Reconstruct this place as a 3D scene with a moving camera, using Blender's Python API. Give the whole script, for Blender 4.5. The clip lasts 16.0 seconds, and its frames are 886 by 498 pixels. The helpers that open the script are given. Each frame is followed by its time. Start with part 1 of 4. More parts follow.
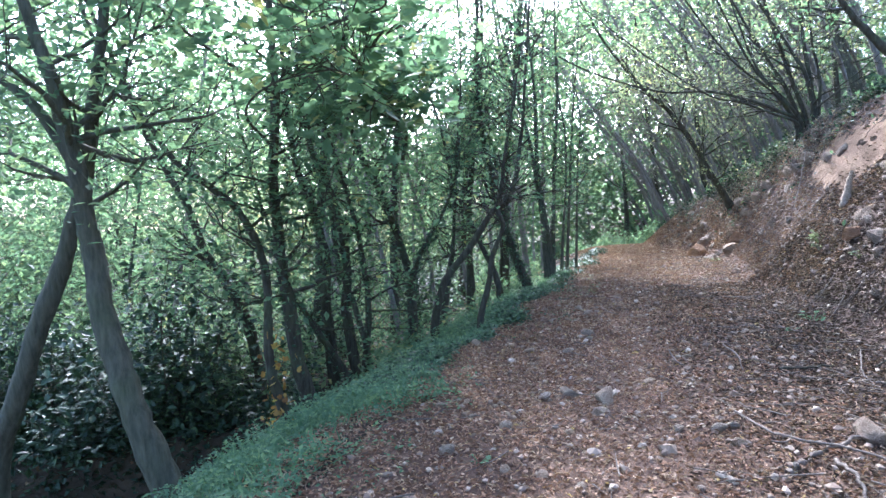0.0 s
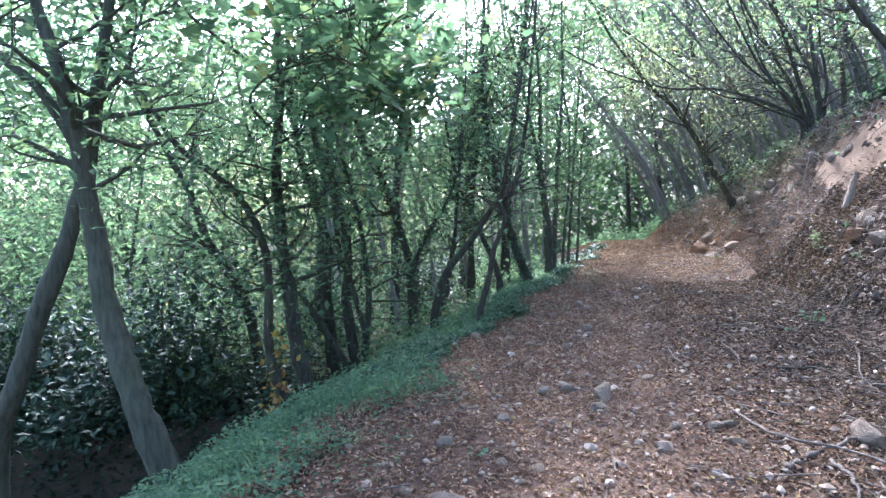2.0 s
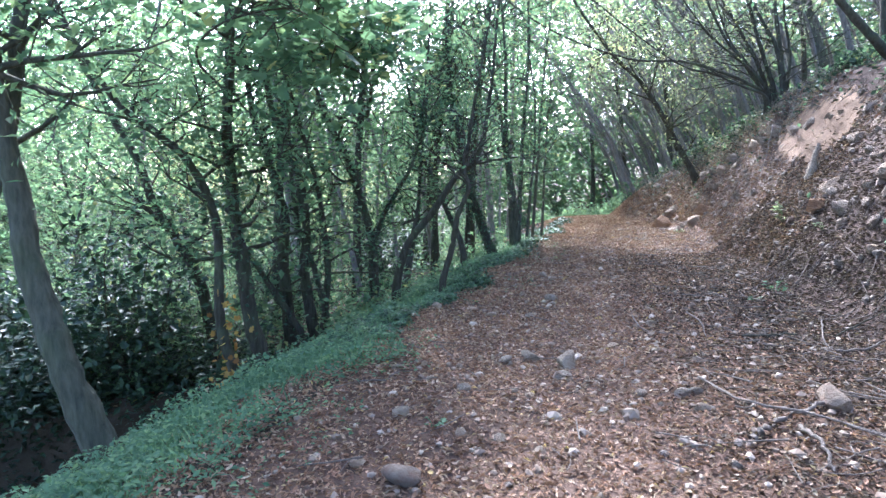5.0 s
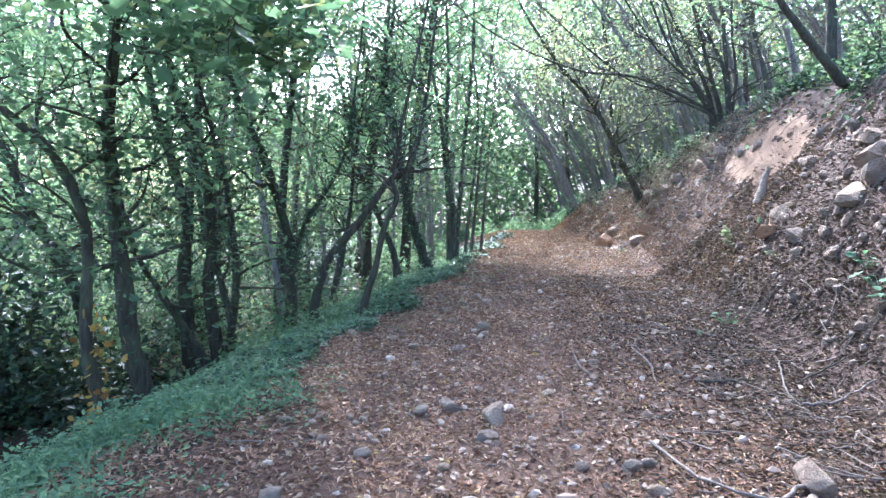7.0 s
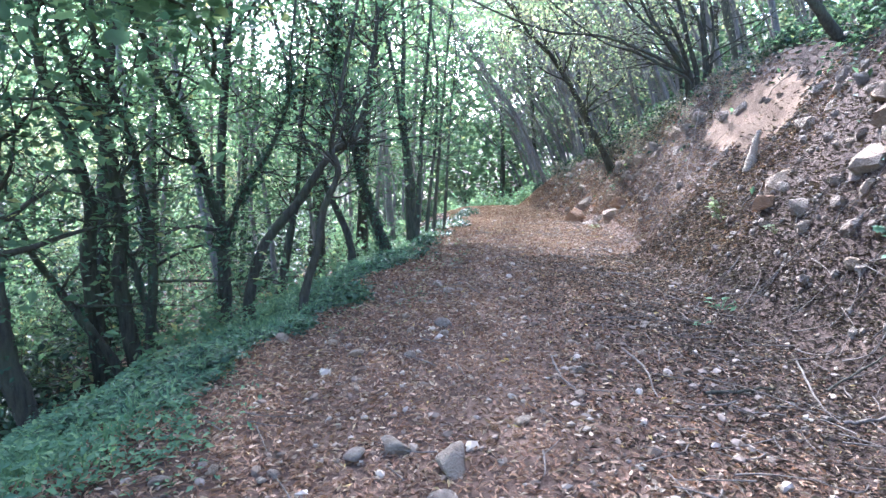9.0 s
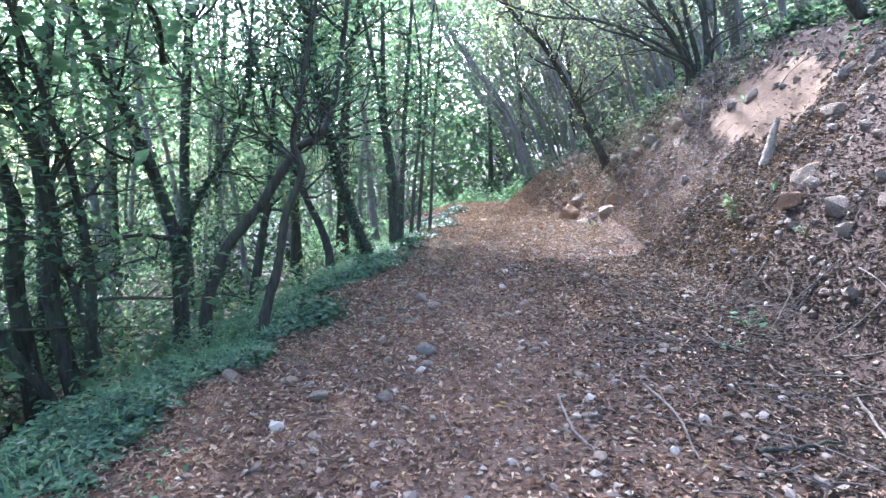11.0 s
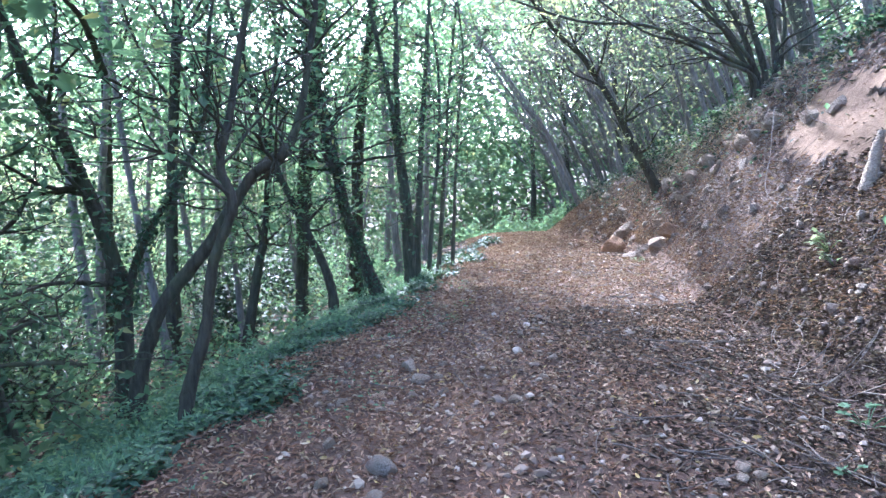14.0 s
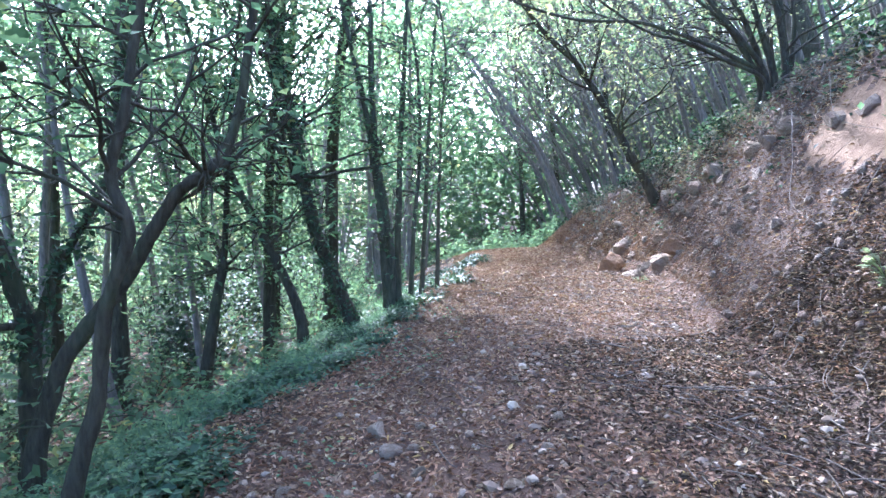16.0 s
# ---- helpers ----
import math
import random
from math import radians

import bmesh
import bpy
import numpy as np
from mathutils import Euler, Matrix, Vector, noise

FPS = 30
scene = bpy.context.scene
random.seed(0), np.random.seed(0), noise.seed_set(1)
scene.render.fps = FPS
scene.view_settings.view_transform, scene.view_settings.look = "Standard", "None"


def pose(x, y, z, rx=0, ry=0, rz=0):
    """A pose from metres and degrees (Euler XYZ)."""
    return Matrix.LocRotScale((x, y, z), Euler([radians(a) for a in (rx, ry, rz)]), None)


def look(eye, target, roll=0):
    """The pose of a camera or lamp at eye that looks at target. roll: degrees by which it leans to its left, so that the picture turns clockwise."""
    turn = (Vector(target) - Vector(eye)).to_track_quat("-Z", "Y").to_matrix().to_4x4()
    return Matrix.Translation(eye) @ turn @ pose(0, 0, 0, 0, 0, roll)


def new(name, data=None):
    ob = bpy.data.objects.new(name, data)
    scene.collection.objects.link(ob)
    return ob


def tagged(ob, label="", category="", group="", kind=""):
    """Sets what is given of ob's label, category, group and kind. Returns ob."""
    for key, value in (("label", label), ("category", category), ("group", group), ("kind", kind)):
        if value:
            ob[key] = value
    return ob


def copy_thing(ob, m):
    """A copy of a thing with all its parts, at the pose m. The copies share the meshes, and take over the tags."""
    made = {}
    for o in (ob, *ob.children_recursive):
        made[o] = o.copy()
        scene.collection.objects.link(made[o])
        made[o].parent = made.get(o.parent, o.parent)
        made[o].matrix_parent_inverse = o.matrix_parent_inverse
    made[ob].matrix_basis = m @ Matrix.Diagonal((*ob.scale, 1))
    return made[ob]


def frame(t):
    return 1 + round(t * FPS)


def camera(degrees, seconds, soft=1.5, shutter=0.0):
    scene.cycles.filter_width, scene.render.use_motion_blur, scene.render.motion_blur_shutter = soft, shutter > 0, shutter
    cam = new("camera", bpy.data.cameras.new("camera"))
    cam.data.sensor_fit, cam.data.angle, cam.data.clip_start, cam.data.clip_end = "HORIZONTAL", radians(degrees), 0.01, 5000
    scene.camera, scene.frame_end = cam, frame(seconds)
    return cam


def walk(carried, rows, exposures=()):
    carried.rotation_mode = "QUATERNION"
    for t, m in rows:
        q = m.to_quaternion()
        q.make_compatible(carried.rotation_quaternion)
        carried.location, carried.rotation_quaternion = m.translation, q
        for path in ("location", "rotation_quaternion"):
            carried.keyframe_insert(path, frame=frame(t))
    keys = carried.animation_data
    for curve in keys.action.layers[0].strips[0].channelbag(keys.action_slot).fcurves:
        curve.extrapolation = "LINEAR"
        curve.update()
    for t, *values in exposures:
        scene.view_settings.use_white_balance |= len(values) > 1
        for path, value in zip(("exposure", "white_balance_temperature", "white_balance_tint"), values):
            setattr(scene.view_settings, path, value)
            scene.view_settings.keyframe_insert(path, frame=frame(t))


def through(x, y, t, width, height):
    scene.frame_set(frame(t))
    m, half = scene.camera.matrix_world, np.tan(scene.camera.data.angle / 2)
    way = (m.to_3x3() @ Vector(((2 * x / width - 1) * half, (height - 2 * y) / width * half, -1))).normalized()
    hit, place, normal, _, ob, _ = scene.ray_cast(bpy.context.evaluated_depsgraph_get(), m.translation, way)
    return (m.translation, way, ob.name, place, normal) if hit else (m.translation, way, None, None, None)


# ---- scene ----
cam = camera(70.0, 16.0, 1.5)
PATH = [
    (0, (0.062, 0.734, 1.465), (0.031, 2.729, 1.33), -3.0),
    (0.5, (0.058, 0.755, 1.459), (0.021, 2.749, 1.303), -2.9),
    (1, (0.065, 0.76, 1.46), (0.019, 2.753, 1.301), -3.1),
    (1.5, (0.064, 0.767, 1.458), (0.011, 2.76, 1.299), -3.4),
    (2, (0.056, 0.731, 1.473), (0.021, 2.724, 1.311), -1.7),
    (2.5, (0.052, 0.76, 1.465), (0.041, 2.753, 1.302), -0.4),
    (3, (0.058, 0.762, 1.456), (0.05, 2.755, 1.295), -0.6),
    (3.2, (0.062, 0.759, 1.453), (0.045, 2.752, 1.285), -1.0),
    (5.3, (0.119, 1.089, 1.337), (0.216, 3.072, 1.09), -0.6),
    (5.5, (0.134, 1.203, 1.339), (0.271, 3.182, 1.083), 1.5),
    (6, (0.181, 1.409, 1.366), (0.449, 3.37, 1.077), -0.2),
    (6.5, (0.236, 1.617, 1.344), (0.521, 3.577, 1.069), 0.1),
    (7, (0.36, 1.786, 1.351), (0.606, 3.76, 1.143), 1.2),
    (7.5, (0.417, 1.942, 1.338), (0.692, 3.906, 1.081), -0.5),
    (8, (0.464, 2.224, 1.346), (0.747, 4.19, 1.111), -0.9),
    (8.5, (0.506, 2.426, 1.297), (0.861, 4.368, 0.976), -0.4),
    (9, (0.624, 2.771, 1.296), (0.971, 4.721, 1.015), 0.3),
    (9.2, (0.664, 2.853, 1.318), (1.014, 4.803, 1.05), 0.4),
    (11.3, (0.89, 3.77, 1.297), (1.275, 5.71, 0.998), -0.3),
    (11.5, (0.956, 3.907, 1.28), (1.333, 5.85, 0.989), 0.5),
    (12, (1.038, 4.054, 1.271), (1.361, 6.006, 0.982), -1.8),
    (12.5, (1.128, 4.319, 1.277), (1.407, 6.285, 1.038), -1.5),
    (13, (1.205, 4.424, 1.32), (1.525, 6.383, 1.074), -2.2),
    (13.5, (1.365, 4.676, 1.288), (1.673, 6.641, 1.073), -0.7),
    (14, (1.461, 4.841, 1.296), (1.692, 6.816, 1.081), -0.8),
    (14.5, (1.47, 5.052, 1.304), (1.723, 7.029, 1.138), -1.5),
    (15, (1.444, 5.292, 1.3), (1.809, 7.25, 1.124), -0.5),
    (15.5, (1.545, 5.566, 1.267), (1.896, 7.523, 1.055), -2.3),
    (16, (1.643, 5.742, 1.304), (1.912, 7.717, 1.131), -1.4),
]
walk(cam, [(t, look(eye, target, roll)) for t, eye, target, roll in PATH], [(0.0, 3.25, 5150, 18), (3.2, 3.25, 5150, 18), (8.0, 3.65, 5100, 19), (16.0, 3.6, 4900, 20)])

# ---- daylight: a low sun ahead, behind the trees ----
SUN_UP, SUN_TURN = 38.0, -4.0
world = bpy.data.worlds.new("sky")
scene.world = world
world.use_nodes = True
wn = world.node_tree
sky = wn.nodes.new("ShaderNodeTexSky")
sky.sky_type, sky.sun_disc = "NISHITA", False
sky.air_density, sky.dust_density, sky.ozone_density = 0.7, 3.0, 0.6
sky.sun_elevation, sky.sun_rotation = radians(SUN_UP), radians(SUN_TURN)
wn.links.new(sky.outputs[0], wn.nodes["Background"].inputs[0])
wn.nodes["Background"].inputs[1].default_value = 0.14
sun_data = bpy.data.lights.new("sun", "SUN")
sun_data.energy, sun_data.angle, sun_data.color = 2.7, radians(1.6), (1.0, 0.95, 0.86)
sun_from = Vector((math.sin(radians(SUN_TURN)) * math.cos(radians(SUN_UP)), math.cos(radians(SUN_TURN)) * math.cos(radians(SUN_UP)), math.sin(radians(SUN_UP))))
new("sun", sun_data).matrix_world = look(sun_from * 100, (0, 0, 0))

rng = np.random.default_rng(7)


# ---- materials ----
def shader(name, rough=0.8, spec=0.3):
    m = bpy.data.materials.new(name)
    m.use_nodes = True
    p = m.node_tree.nodes["Principled BSDF"]
    p.inputs["Roughness"].default_value, p.inputs["Specular IOR Level"].default_value = rough, spec
    return m, m.node_tree, p


def node(tree_, kind, **values):
    n = tree_.nodes.new(kind)
    for key, value in values.items():
        n.inputs[key.replace("_", " ")].default_value = value
    return n


def ramp(tree_, source, stops, smooth=True):
    r = tree_.nodes.new("ShaderNodeValToRGB")
    r.color_ramp.interpolation = "LINEAR" if smooth else "CONSTANT"
    while len(r.color_ramp.elements) < len(stops):
        r.color_ramp.elements.new(0.5)
    for e, (at, c) in zip(r.color_ramp.elements, stops):
        e.position, e.color = at, (*c, 1)
    tree_.links.new(source, r.inputs[0])
    return r.outputs[0]


def mixed(tree_, a, b, by, mode="MIX"):
    n = tree_.nodes.new("ShaderNodeMix")
    n.data_type, n.blend_type = "RGBA", mode
    for value, slot in ((by, 0), (a, 6), (b, 7)):
        if isinstance(value, (int, float)):
            n.inputs[slot].default_value = value
        elif isinstance(value, tuple):
            n.inputs[slot].default_value = (*value, 1)
        else:
            tree_.links.new(value, n.inputs[slot])
    return n.outputs[2]


def bumped(tree_, p, height, strength, distance):
    b = node(tree_, "ShaderNodeBump", Strength=strength, Distance=distance)
    tree_.links.new(height, b.inputs["Height"])
    tree_.links.new(b.outputs[0], p.inputs["Normal"])


def noise_of(tree_, scale, detail=6.0, rough=0.6, stretch=None):
    n = node(tree_, "ShaderNodeTexNoise", Scale=scale, Detail=detail, Roughness=rough)
    c = tree_.nodes.new("ShaderNodeTexCoord")
    if stretch:
        m = tree_.nodes.new("ShaderNodeMapping")
        m.inputs["Scale"].default_value = stretch
        tree_.links.new(c.outputs["Object"], m.inputs[0])
        tree_.links.new(m.outputs[0], n.inputs["Vector"])
    else:
        tree_.links.new(c.outputs["Object"], n.inputs["Vector"])
    return n.outputs["Fac"]


def soil(name, stops, scale=6.0, grit=60.0):
    m, t, p = shader(name, 0.95, 0.15)
    broad, fine = noise_of(t, scale), noise_of(t, grit, 4.0)
    c = ramp(t, broad, stops)
    c2 = mixed(t, c, ramp(t, fine, [(0.3, (0.35, 0.33, 0.3)), (0.7, (1.0, 1.0, 1.0))]), 0.7, "MULTIPLY")
    t.links.new(c2, p.inputs["Base Color"])
    bumped(t, p, fine, 0.8, 0.02)
    return m


def leafy(name, stops, through=0.45, rough=0.65, spec=0.12):
    """A leaf: one colour a leaf, lit from both sides."""
    m, t, p = shader(name, rough, spec)
    g = t.nodes.new("ShaderNodeNewGeometry")
    c = ramp(t, g.outputs["Random Per Island"], stops)
    v = mixed(t, c, ramp(t, noise_of(t, 2.5, 3.0), [(0.3, (0.7, 0.75, 0.7)), (0.7, (1.15, 1.1, 1.0))]), 0.8, "MULTIPLY")
    t.links.new(v, p.inputs["Base Color"])
    if through > 0:
        tr = t.nodes.new("ShaderNodeBsdfTranslucent")
        warm = mixed(t, v, (1.35, 1.5, 1.15), 1.0, "MULTIPLY")
        t.links.new(warm, tr.inputs[0])
        mix = t.nodes.new("ShaderNodeMixShader")
        mix.inputs[0].default_value = through
        t.links.new(p.outputs[0], mix.inputs[1])
        t.links.new(tr.outputs[0], mix.inputs[2])
        t.links.new(mix.outputs[0], t.nodes["Material Output"].inputs[0])
    return m


def bark(name, dark, light, moss=0.2):
    m, t, p = shader(name, 0.9, 0.2)
    grain = noise_of(t, 9.0, 8.0, 0.65, (3.0, 3.0, 0.6))
    patch = noise_of(t, 2.2, 3.0)
    c = ramp(t, grain, [(0.3, dark), (0.7, light)])
    c = mixed(t, c, (0.10, 0.13, 0.06), mixed(t, (0, 0, 0), ramp(t, patch, [(0.5, (0, 0, 0)), (0.68, (1, 1, 1))]), moss))
    t.links.new(c, p.inputs["Base Color"])
    bumped(t, p, grain, 0.7, 0.03)
    return m


def rocky(name, stops):
    m, t, p = shader(name, 0.88, 0.25)
    info = t.nodes.new("ShaderNodeObjectInfo")
    c = ramp(t, noise_of(t, 7.0, 8.0, 0.65), stops)
    tint = ramp(t, info.outputs["Random"], [(0.0, (0.75, 0.75, 0.76)), (0.5, (1.0, 0.98, 0.95)), (1.0, (1.15, 1.05, 0.9))])
    c = mixed(t, c, tint, 1.0, "MULTIPLY")
    c = mixed(t, c, (0.16, 0.09, 0.055), ramp(t, noise_of(t, 3.0, 5.0), [(0.45, (0, 0, 0)), (0.68, (0.65, 0.65, 0.65))]))
    t.links.new(c, p.inputs["Base Color"])
    bumped(t, p, noise_of(t, 28.0, 8.0), 0.8, 0.05)
    return m


SOIL_PATH = soil("trodden_soil", [(0.3, (0.085, 0.053, 0.036)), (0.7, (0.16, 0.105, 0.072))], 3.0)
SOIL_BANK = soil("bank_soil", [(0.3, (0.048, 0.032, 0.024)), (0.55, (0.088, 0.06, 0.044)), (0.75, (0.15, 0.104, 0.076))], 2.0)
SOIL_SCAR = soil("ochre_clay", [(0.3, (0.16, 0.102, 0.062)), (0.7, (0.28, 0.192, 0.12))], 4.0, 30.0)
SOIL_WOOD = soil("woodland_soil", [(0.3, (0.035, 0.03, 0.02)), (0.7, (0.085, 0.065, 0.042))], 3.0)
LITTER = leafy("dry_leaf", [(0.0, (0.11, 0.06, 0.04)), (0.35, (0.22, 0.128, 0.082)), (0.65, (0.30, 0.185, 0.122)), (0.88, (0.39, 0.27, 0.19)), (0.98, (0.50, 0.39, 0.28)), (1.0, (0.5, 0.36, 0.12))], 0.12, 0.65)
# damp leaves, their colour darkened further to carry the shade under the bank
DAMP_SHADED_LITTER = leafy("damp_shaded_leaf", [(0.0, (0.03, 0.021, 0.015)), (0.4, (0.065, 0.044, 0.031)), (0.75, (0.11, 0.08, 0.056)), (0.93, (0.20, 0.155, 0.11)), (1.0, (0.30, 0.245, 0.18))], 0.08, 0.6)
# the next three greens hold extra blue and less saturation in place of haze
GREEN_MID = leafy("green_leaf", [(0.0, (0.075, 0.125, 0.08)), (0.5, (0.11, 0.17, 0.105)), (0.9, (0.16, 0.225, 0.125)), (1.0, (0.27, 0.25, 0.11))], 0.55)
GREEN_HAZED = leafy("hazed_leaf", [(0.0, (0.09, 0.14, 0.09)), (0.6, (0.125, 0.186, 0.115)), (1.0, (0.20, 0.245, 0.13))], 0.6)
GREEN_GOLD = leafy("turning_leaf", [(0.0, (0.145, 0.175, 0.115)), (0.6, (0.215, 0.235, 0.15)), (1.0, (0.34, 0.30, 0.15))], 0.6)
# colour and translucency kept very low to stand in for the hollow's shade
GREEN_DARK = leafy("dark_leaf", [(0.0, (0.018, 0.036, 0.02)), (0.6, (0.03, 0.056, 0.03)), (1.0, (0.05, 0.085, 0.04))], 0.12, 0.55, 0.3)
DRY_LEAF = leafy("withered_leaf", [(0.0, (0.12, 0.10, 0.085)), (0.5, (0.22, 0.19, 0.165)), (0.9, (0.32, 0.285, 0.25)), (1.0, (0.40, 0.30, 0.14))], 0.25, 0.8)
IVY_LEAF = leafy("ivy_leaf", [(0.0, (0.036, 0.068, 0.04)), (0.6, (0.058, 0.10, 0.056)), (1.0, (0.095, 0.14, 0.07))], 0.15, 0.5, 0.2)
HERB = leafy("herb_leaf", [(0.0, (0.09, 0.155, 0.095)), (0.6, (0.13, 0.21, 0.125)), (1.0, (0.21, 0.29, 0.15))], 0.4)
AUTUMN = leafy("autumn_leaf", [(0.0, (0.20, 0.10, 0.04)), (0.5, (0.36, 0.22, 0.07)), (1.0, (0.50, 0.36, 0.10))], 0.4)
BARK_GREY = bark("grey_bark", (0.04, 0.041, 0.028), (0.12, 0.12, 0.083), 0.3)
BARK_DARK = bark("dark_bark", (0.026, 0.024, 0.016), (0.09, 0.083, 0.056), 0.4)
# bark of the background stems, lightened in colour to imitate haze and sunlight
BARK_HAZED = bark("hazed_bark", (0.09, 0.082, 0.07), (0.26, 0.235, 0.20), 0.15)
BARK_DEAD = bark("dead_wood", (0.08, 0.064, 0.05), (0.21, 0.178, 0.142), 0.0)
ROCK = rocky("limestone", [(0.3, (0.16, 0.125, 0.088)), (0.6, (0.27, 0.218, 0.158)), (0.8, (0.40, 0.335, 0.25))])
ROCK_PALE = rocky("pale_limestone", [(0.3, (0.21, 0.175, 0.13)), (0.6, (0.32, 0.272, 0.21)), (0.8, (0.44, 0.385, 0.305))])
ROCK_OCHRE = rocky("ochre_limestone", [(0.3, (0.28, 0.15, 0.07)), (0.6, (0.36, 0.22, 0.12)), (0.8, (0.40, 0.29, 0.19))])


# ---- building blocks ----
def mesh_of(name, v, f, material, smooth=False):
    """A mesh from arrays of corners and of faces that all have as many corners."""
    me = bpy.data.meshes.new(name)
    v, f = np.ascontiguousarray(v, np.float32), np.ascontiguousarray(f, np.int32)
    me.vertices.add(len(v))
    me.vertices.foreach_set("co", v.ravel())
    me.loops.add(f.size)
    me.loops.foreach_set("vertex_index", f.ravel())
    me.polygons.add(len(f))
    me.polygons.foreach_set("loop_start", np.arange(len(f), dtype=np.int32) * f.shape[1])
    me.update(calc_edges=True)
    me.polygons.foreach_set("use_smooth", np.full(len(f), smooth, bool))
    for m in material if isinstance(material, (list, tuple)) else [material]:
        me.materials.append(m)
    return me


def part(name, me, parent, label=""):
    ob = new(name, me)
    ob.parent = parent
    return tagged(ob, label)


OVAL = (np.array([(0, -0.5, 0), (0.27, -0.05, 0.09), (0, 0.5, 0), (-0.27, -0.05, 0.09)]), np.array([(0, 1, 2), (0, 2, 3)]))
CURLED = (np.array([(0, -0.5, 0.12), (0.24, -0.12, 0.12), (0.2, 0.2, 0.1), (0, 0.5, 0.14), (-0.22, 0.15, 0.12), (-0.24, -0.15, 0.1), (0, 0, -0.02)]),
          np.array([(6, 0, 1), (6, 1, 2), (6, 2, 3), (6, 3, 4), (6, 4, 5), (6, 5, 0)]))
NARROW = (OVAL[0] * (0.5, 1.1, 2.2), OVAL[1])
lobes = [(0.0, -0.5), (0.18, -0.38), (0.42, -0.3), (0.3, -0.08), (0.5, 0.12), (0.26, 0.16), (0.2, 0.4), (0.0, 0.52)]
rim = [(x, y, 0.22 * x * x) for x, y in lobes] + [(-x, y, 0.22 * x * x) for x, y in lobes[-2:0:-1]]
LOBED = (np.array([(0, 0, -0.04)] + rim), np.array([(0, 1 + k, 1 + (k + 1) % len(rim)) for k in range(len(rim))]))
BLADE = (np.array([(-0.05, 0, 0), (0.05, 0, 0), (0.04, 0.1, 0.5), (-0.04, 0.1, 0.5), (0, 0.42, 0.9)]), np.array([(0, 1, 2), (0, 2, 3), (3, 2, 4)]))


def turns(n, flat=None, gen=None):
    """n random turns; flat: how far, in radians, a leaf may tip from lying level."""
    gen = gen or rng
    a = gen.uniform(0, 2 * np.pi, n)
    tip = np.arccos(gen.uniform(-1, 1, n)) if flat is None else gen.normal(0, flat, n)
    b = gen.uniform(0, 2 * np.pi, n)

    def rz(a):
        m = np.zeros((n, 3, 3))
        m[:, 0, 0] = m[:, 1, 1] = np.cos(a)
        m[:, 0, 1], m[:, 1, 0], m[:, 2, 2] = -np.sin(a), np.sin(a), 1
        return m

    rx = np.zeros((n, 3, 3))
    rx[:, 1, 1] = rx[:, 2, 2] = np.cos(tip)
    rx[:, 1, 2], rx[:, 2, 1], rx[:, 0, 0] = -np.sin(tip), np.sin(tip), 1
    return rz(a) @ rx @ rz(b)


def scatter(shape, places, sizes, spins):
    """Copies of one small shape, as arrays of corners and faces."""
    sv, sf = shape
    n = len(places)
    v = np.einsum("nij,kj->nki", spins, sv) * np.asarray(sizes).reshape(n, 1, 1) + np.asarray(places)[:, None]
    f = sf[None] + (np.arange(n) * len(sv))[:, None, None]
    return v.reshape(-1, 3), f.reshape(-1, sf.shape[1])


def tube(points, radii, sides):
    """A tapered round limb along a line of points."""
    p, r = np.asarray(points, float), np.asarray(radii, float)
    d = np.gradient(p, axis=0)
    d /= np.linalg.norm(d, axis=1)[:, None] + 1e-9
    side = np.cross(d, np.where(np.abs(d[:, :1]) > 0.8, (0.0, 1.0, 0.0), (1.0, 0.0, 0.0)))
    side /= np.linalg.norm(side, axis=1)[:, None] + 1e-9
    up = np.cross(d, side)
    a = np.arange(sides) * 2 * np.pi / sides
    ring = np.cos(a)[None, :, None] * side[:, None] + np.sin(a)[None, :, None] * up[:, None]
    v = (p[:, None] + ring * r[:, None, None]).reshape(-1, 3)
    i, k = np.meshgrid(np.arange(len(p) - 1), np.arange(sides), indexing="ij")
    j = (k + 1) % sides
    return v, np.stack([i * sides + k, i * sides + j, (i + 1) * sides + j, (i + 1) * sides + k], -1).reshape(-1, 4)


def joined(pieces):
    vs, fs, n = [], [], 0
    for v, f in pieces:
        vs.append(v)
        fs.append(f + n)
        n += len(v)
    return np.concatenate(vs), np.concatenate(fs)


def smooth_line(points, n):
    """n points on a smooth curve through the given ones."""
    p = np.asarray(points, float)
    q = np.concatenate([[2 * p[0] - p[1]], p, [2 * p[-1] - p[-2]]])
    s = np.linspace(0, len(p) - 1 - 1e-6, n)
    i, u = s.astype(int), (s % 1)[:, None]
    a, b, c, d = q[i], q[i + 1], q[i + 2], q[i + 3]
    return 0.5 * (2 * b + (c - a) * u + (2 * a - 5 * b + 4 * c - d) * u**2 + (3 * b - a - 3 * c + d) * u**3)


# ---- the lie of the land ----
LEFT_Y, LEFT_X = [-6, 0, 4, 5.5, 6.84, 8.46, 10.1, 12.4, 15.7, 18.2, 21, 26, 34], [-2.6, -1.9, -0.84, -0.42, 0, 0.75, 1.3, 2.15, 3.25, 4.05, 4.6, 5.6, 7.4]
RIGHT_Y, RIGHT_X = [-6, 0, 4, 6.7, 8.7, 10.4, 12.4, 14.6, 16.5, 21, 26, 34], [1.6, 2.4, 3.4, 4.1, 4.45, 4.75, 5.45, 6.1, 6.3, 6.15, 7.2, 9.8]
CREST_Y, CREST_Z = [-6, 4, 7, 9.5, 11.5, 13.3, 14.5, 16.4, 19.9, 22, 30], [3.0, 3.0, 2.9, 2.85, 3.0, 2.75, 2.45, 2.0, 1.3, 0.7, 0.6]


def path_left(y):
    return np.interp(y, LEFT_Y, LEFT_X)


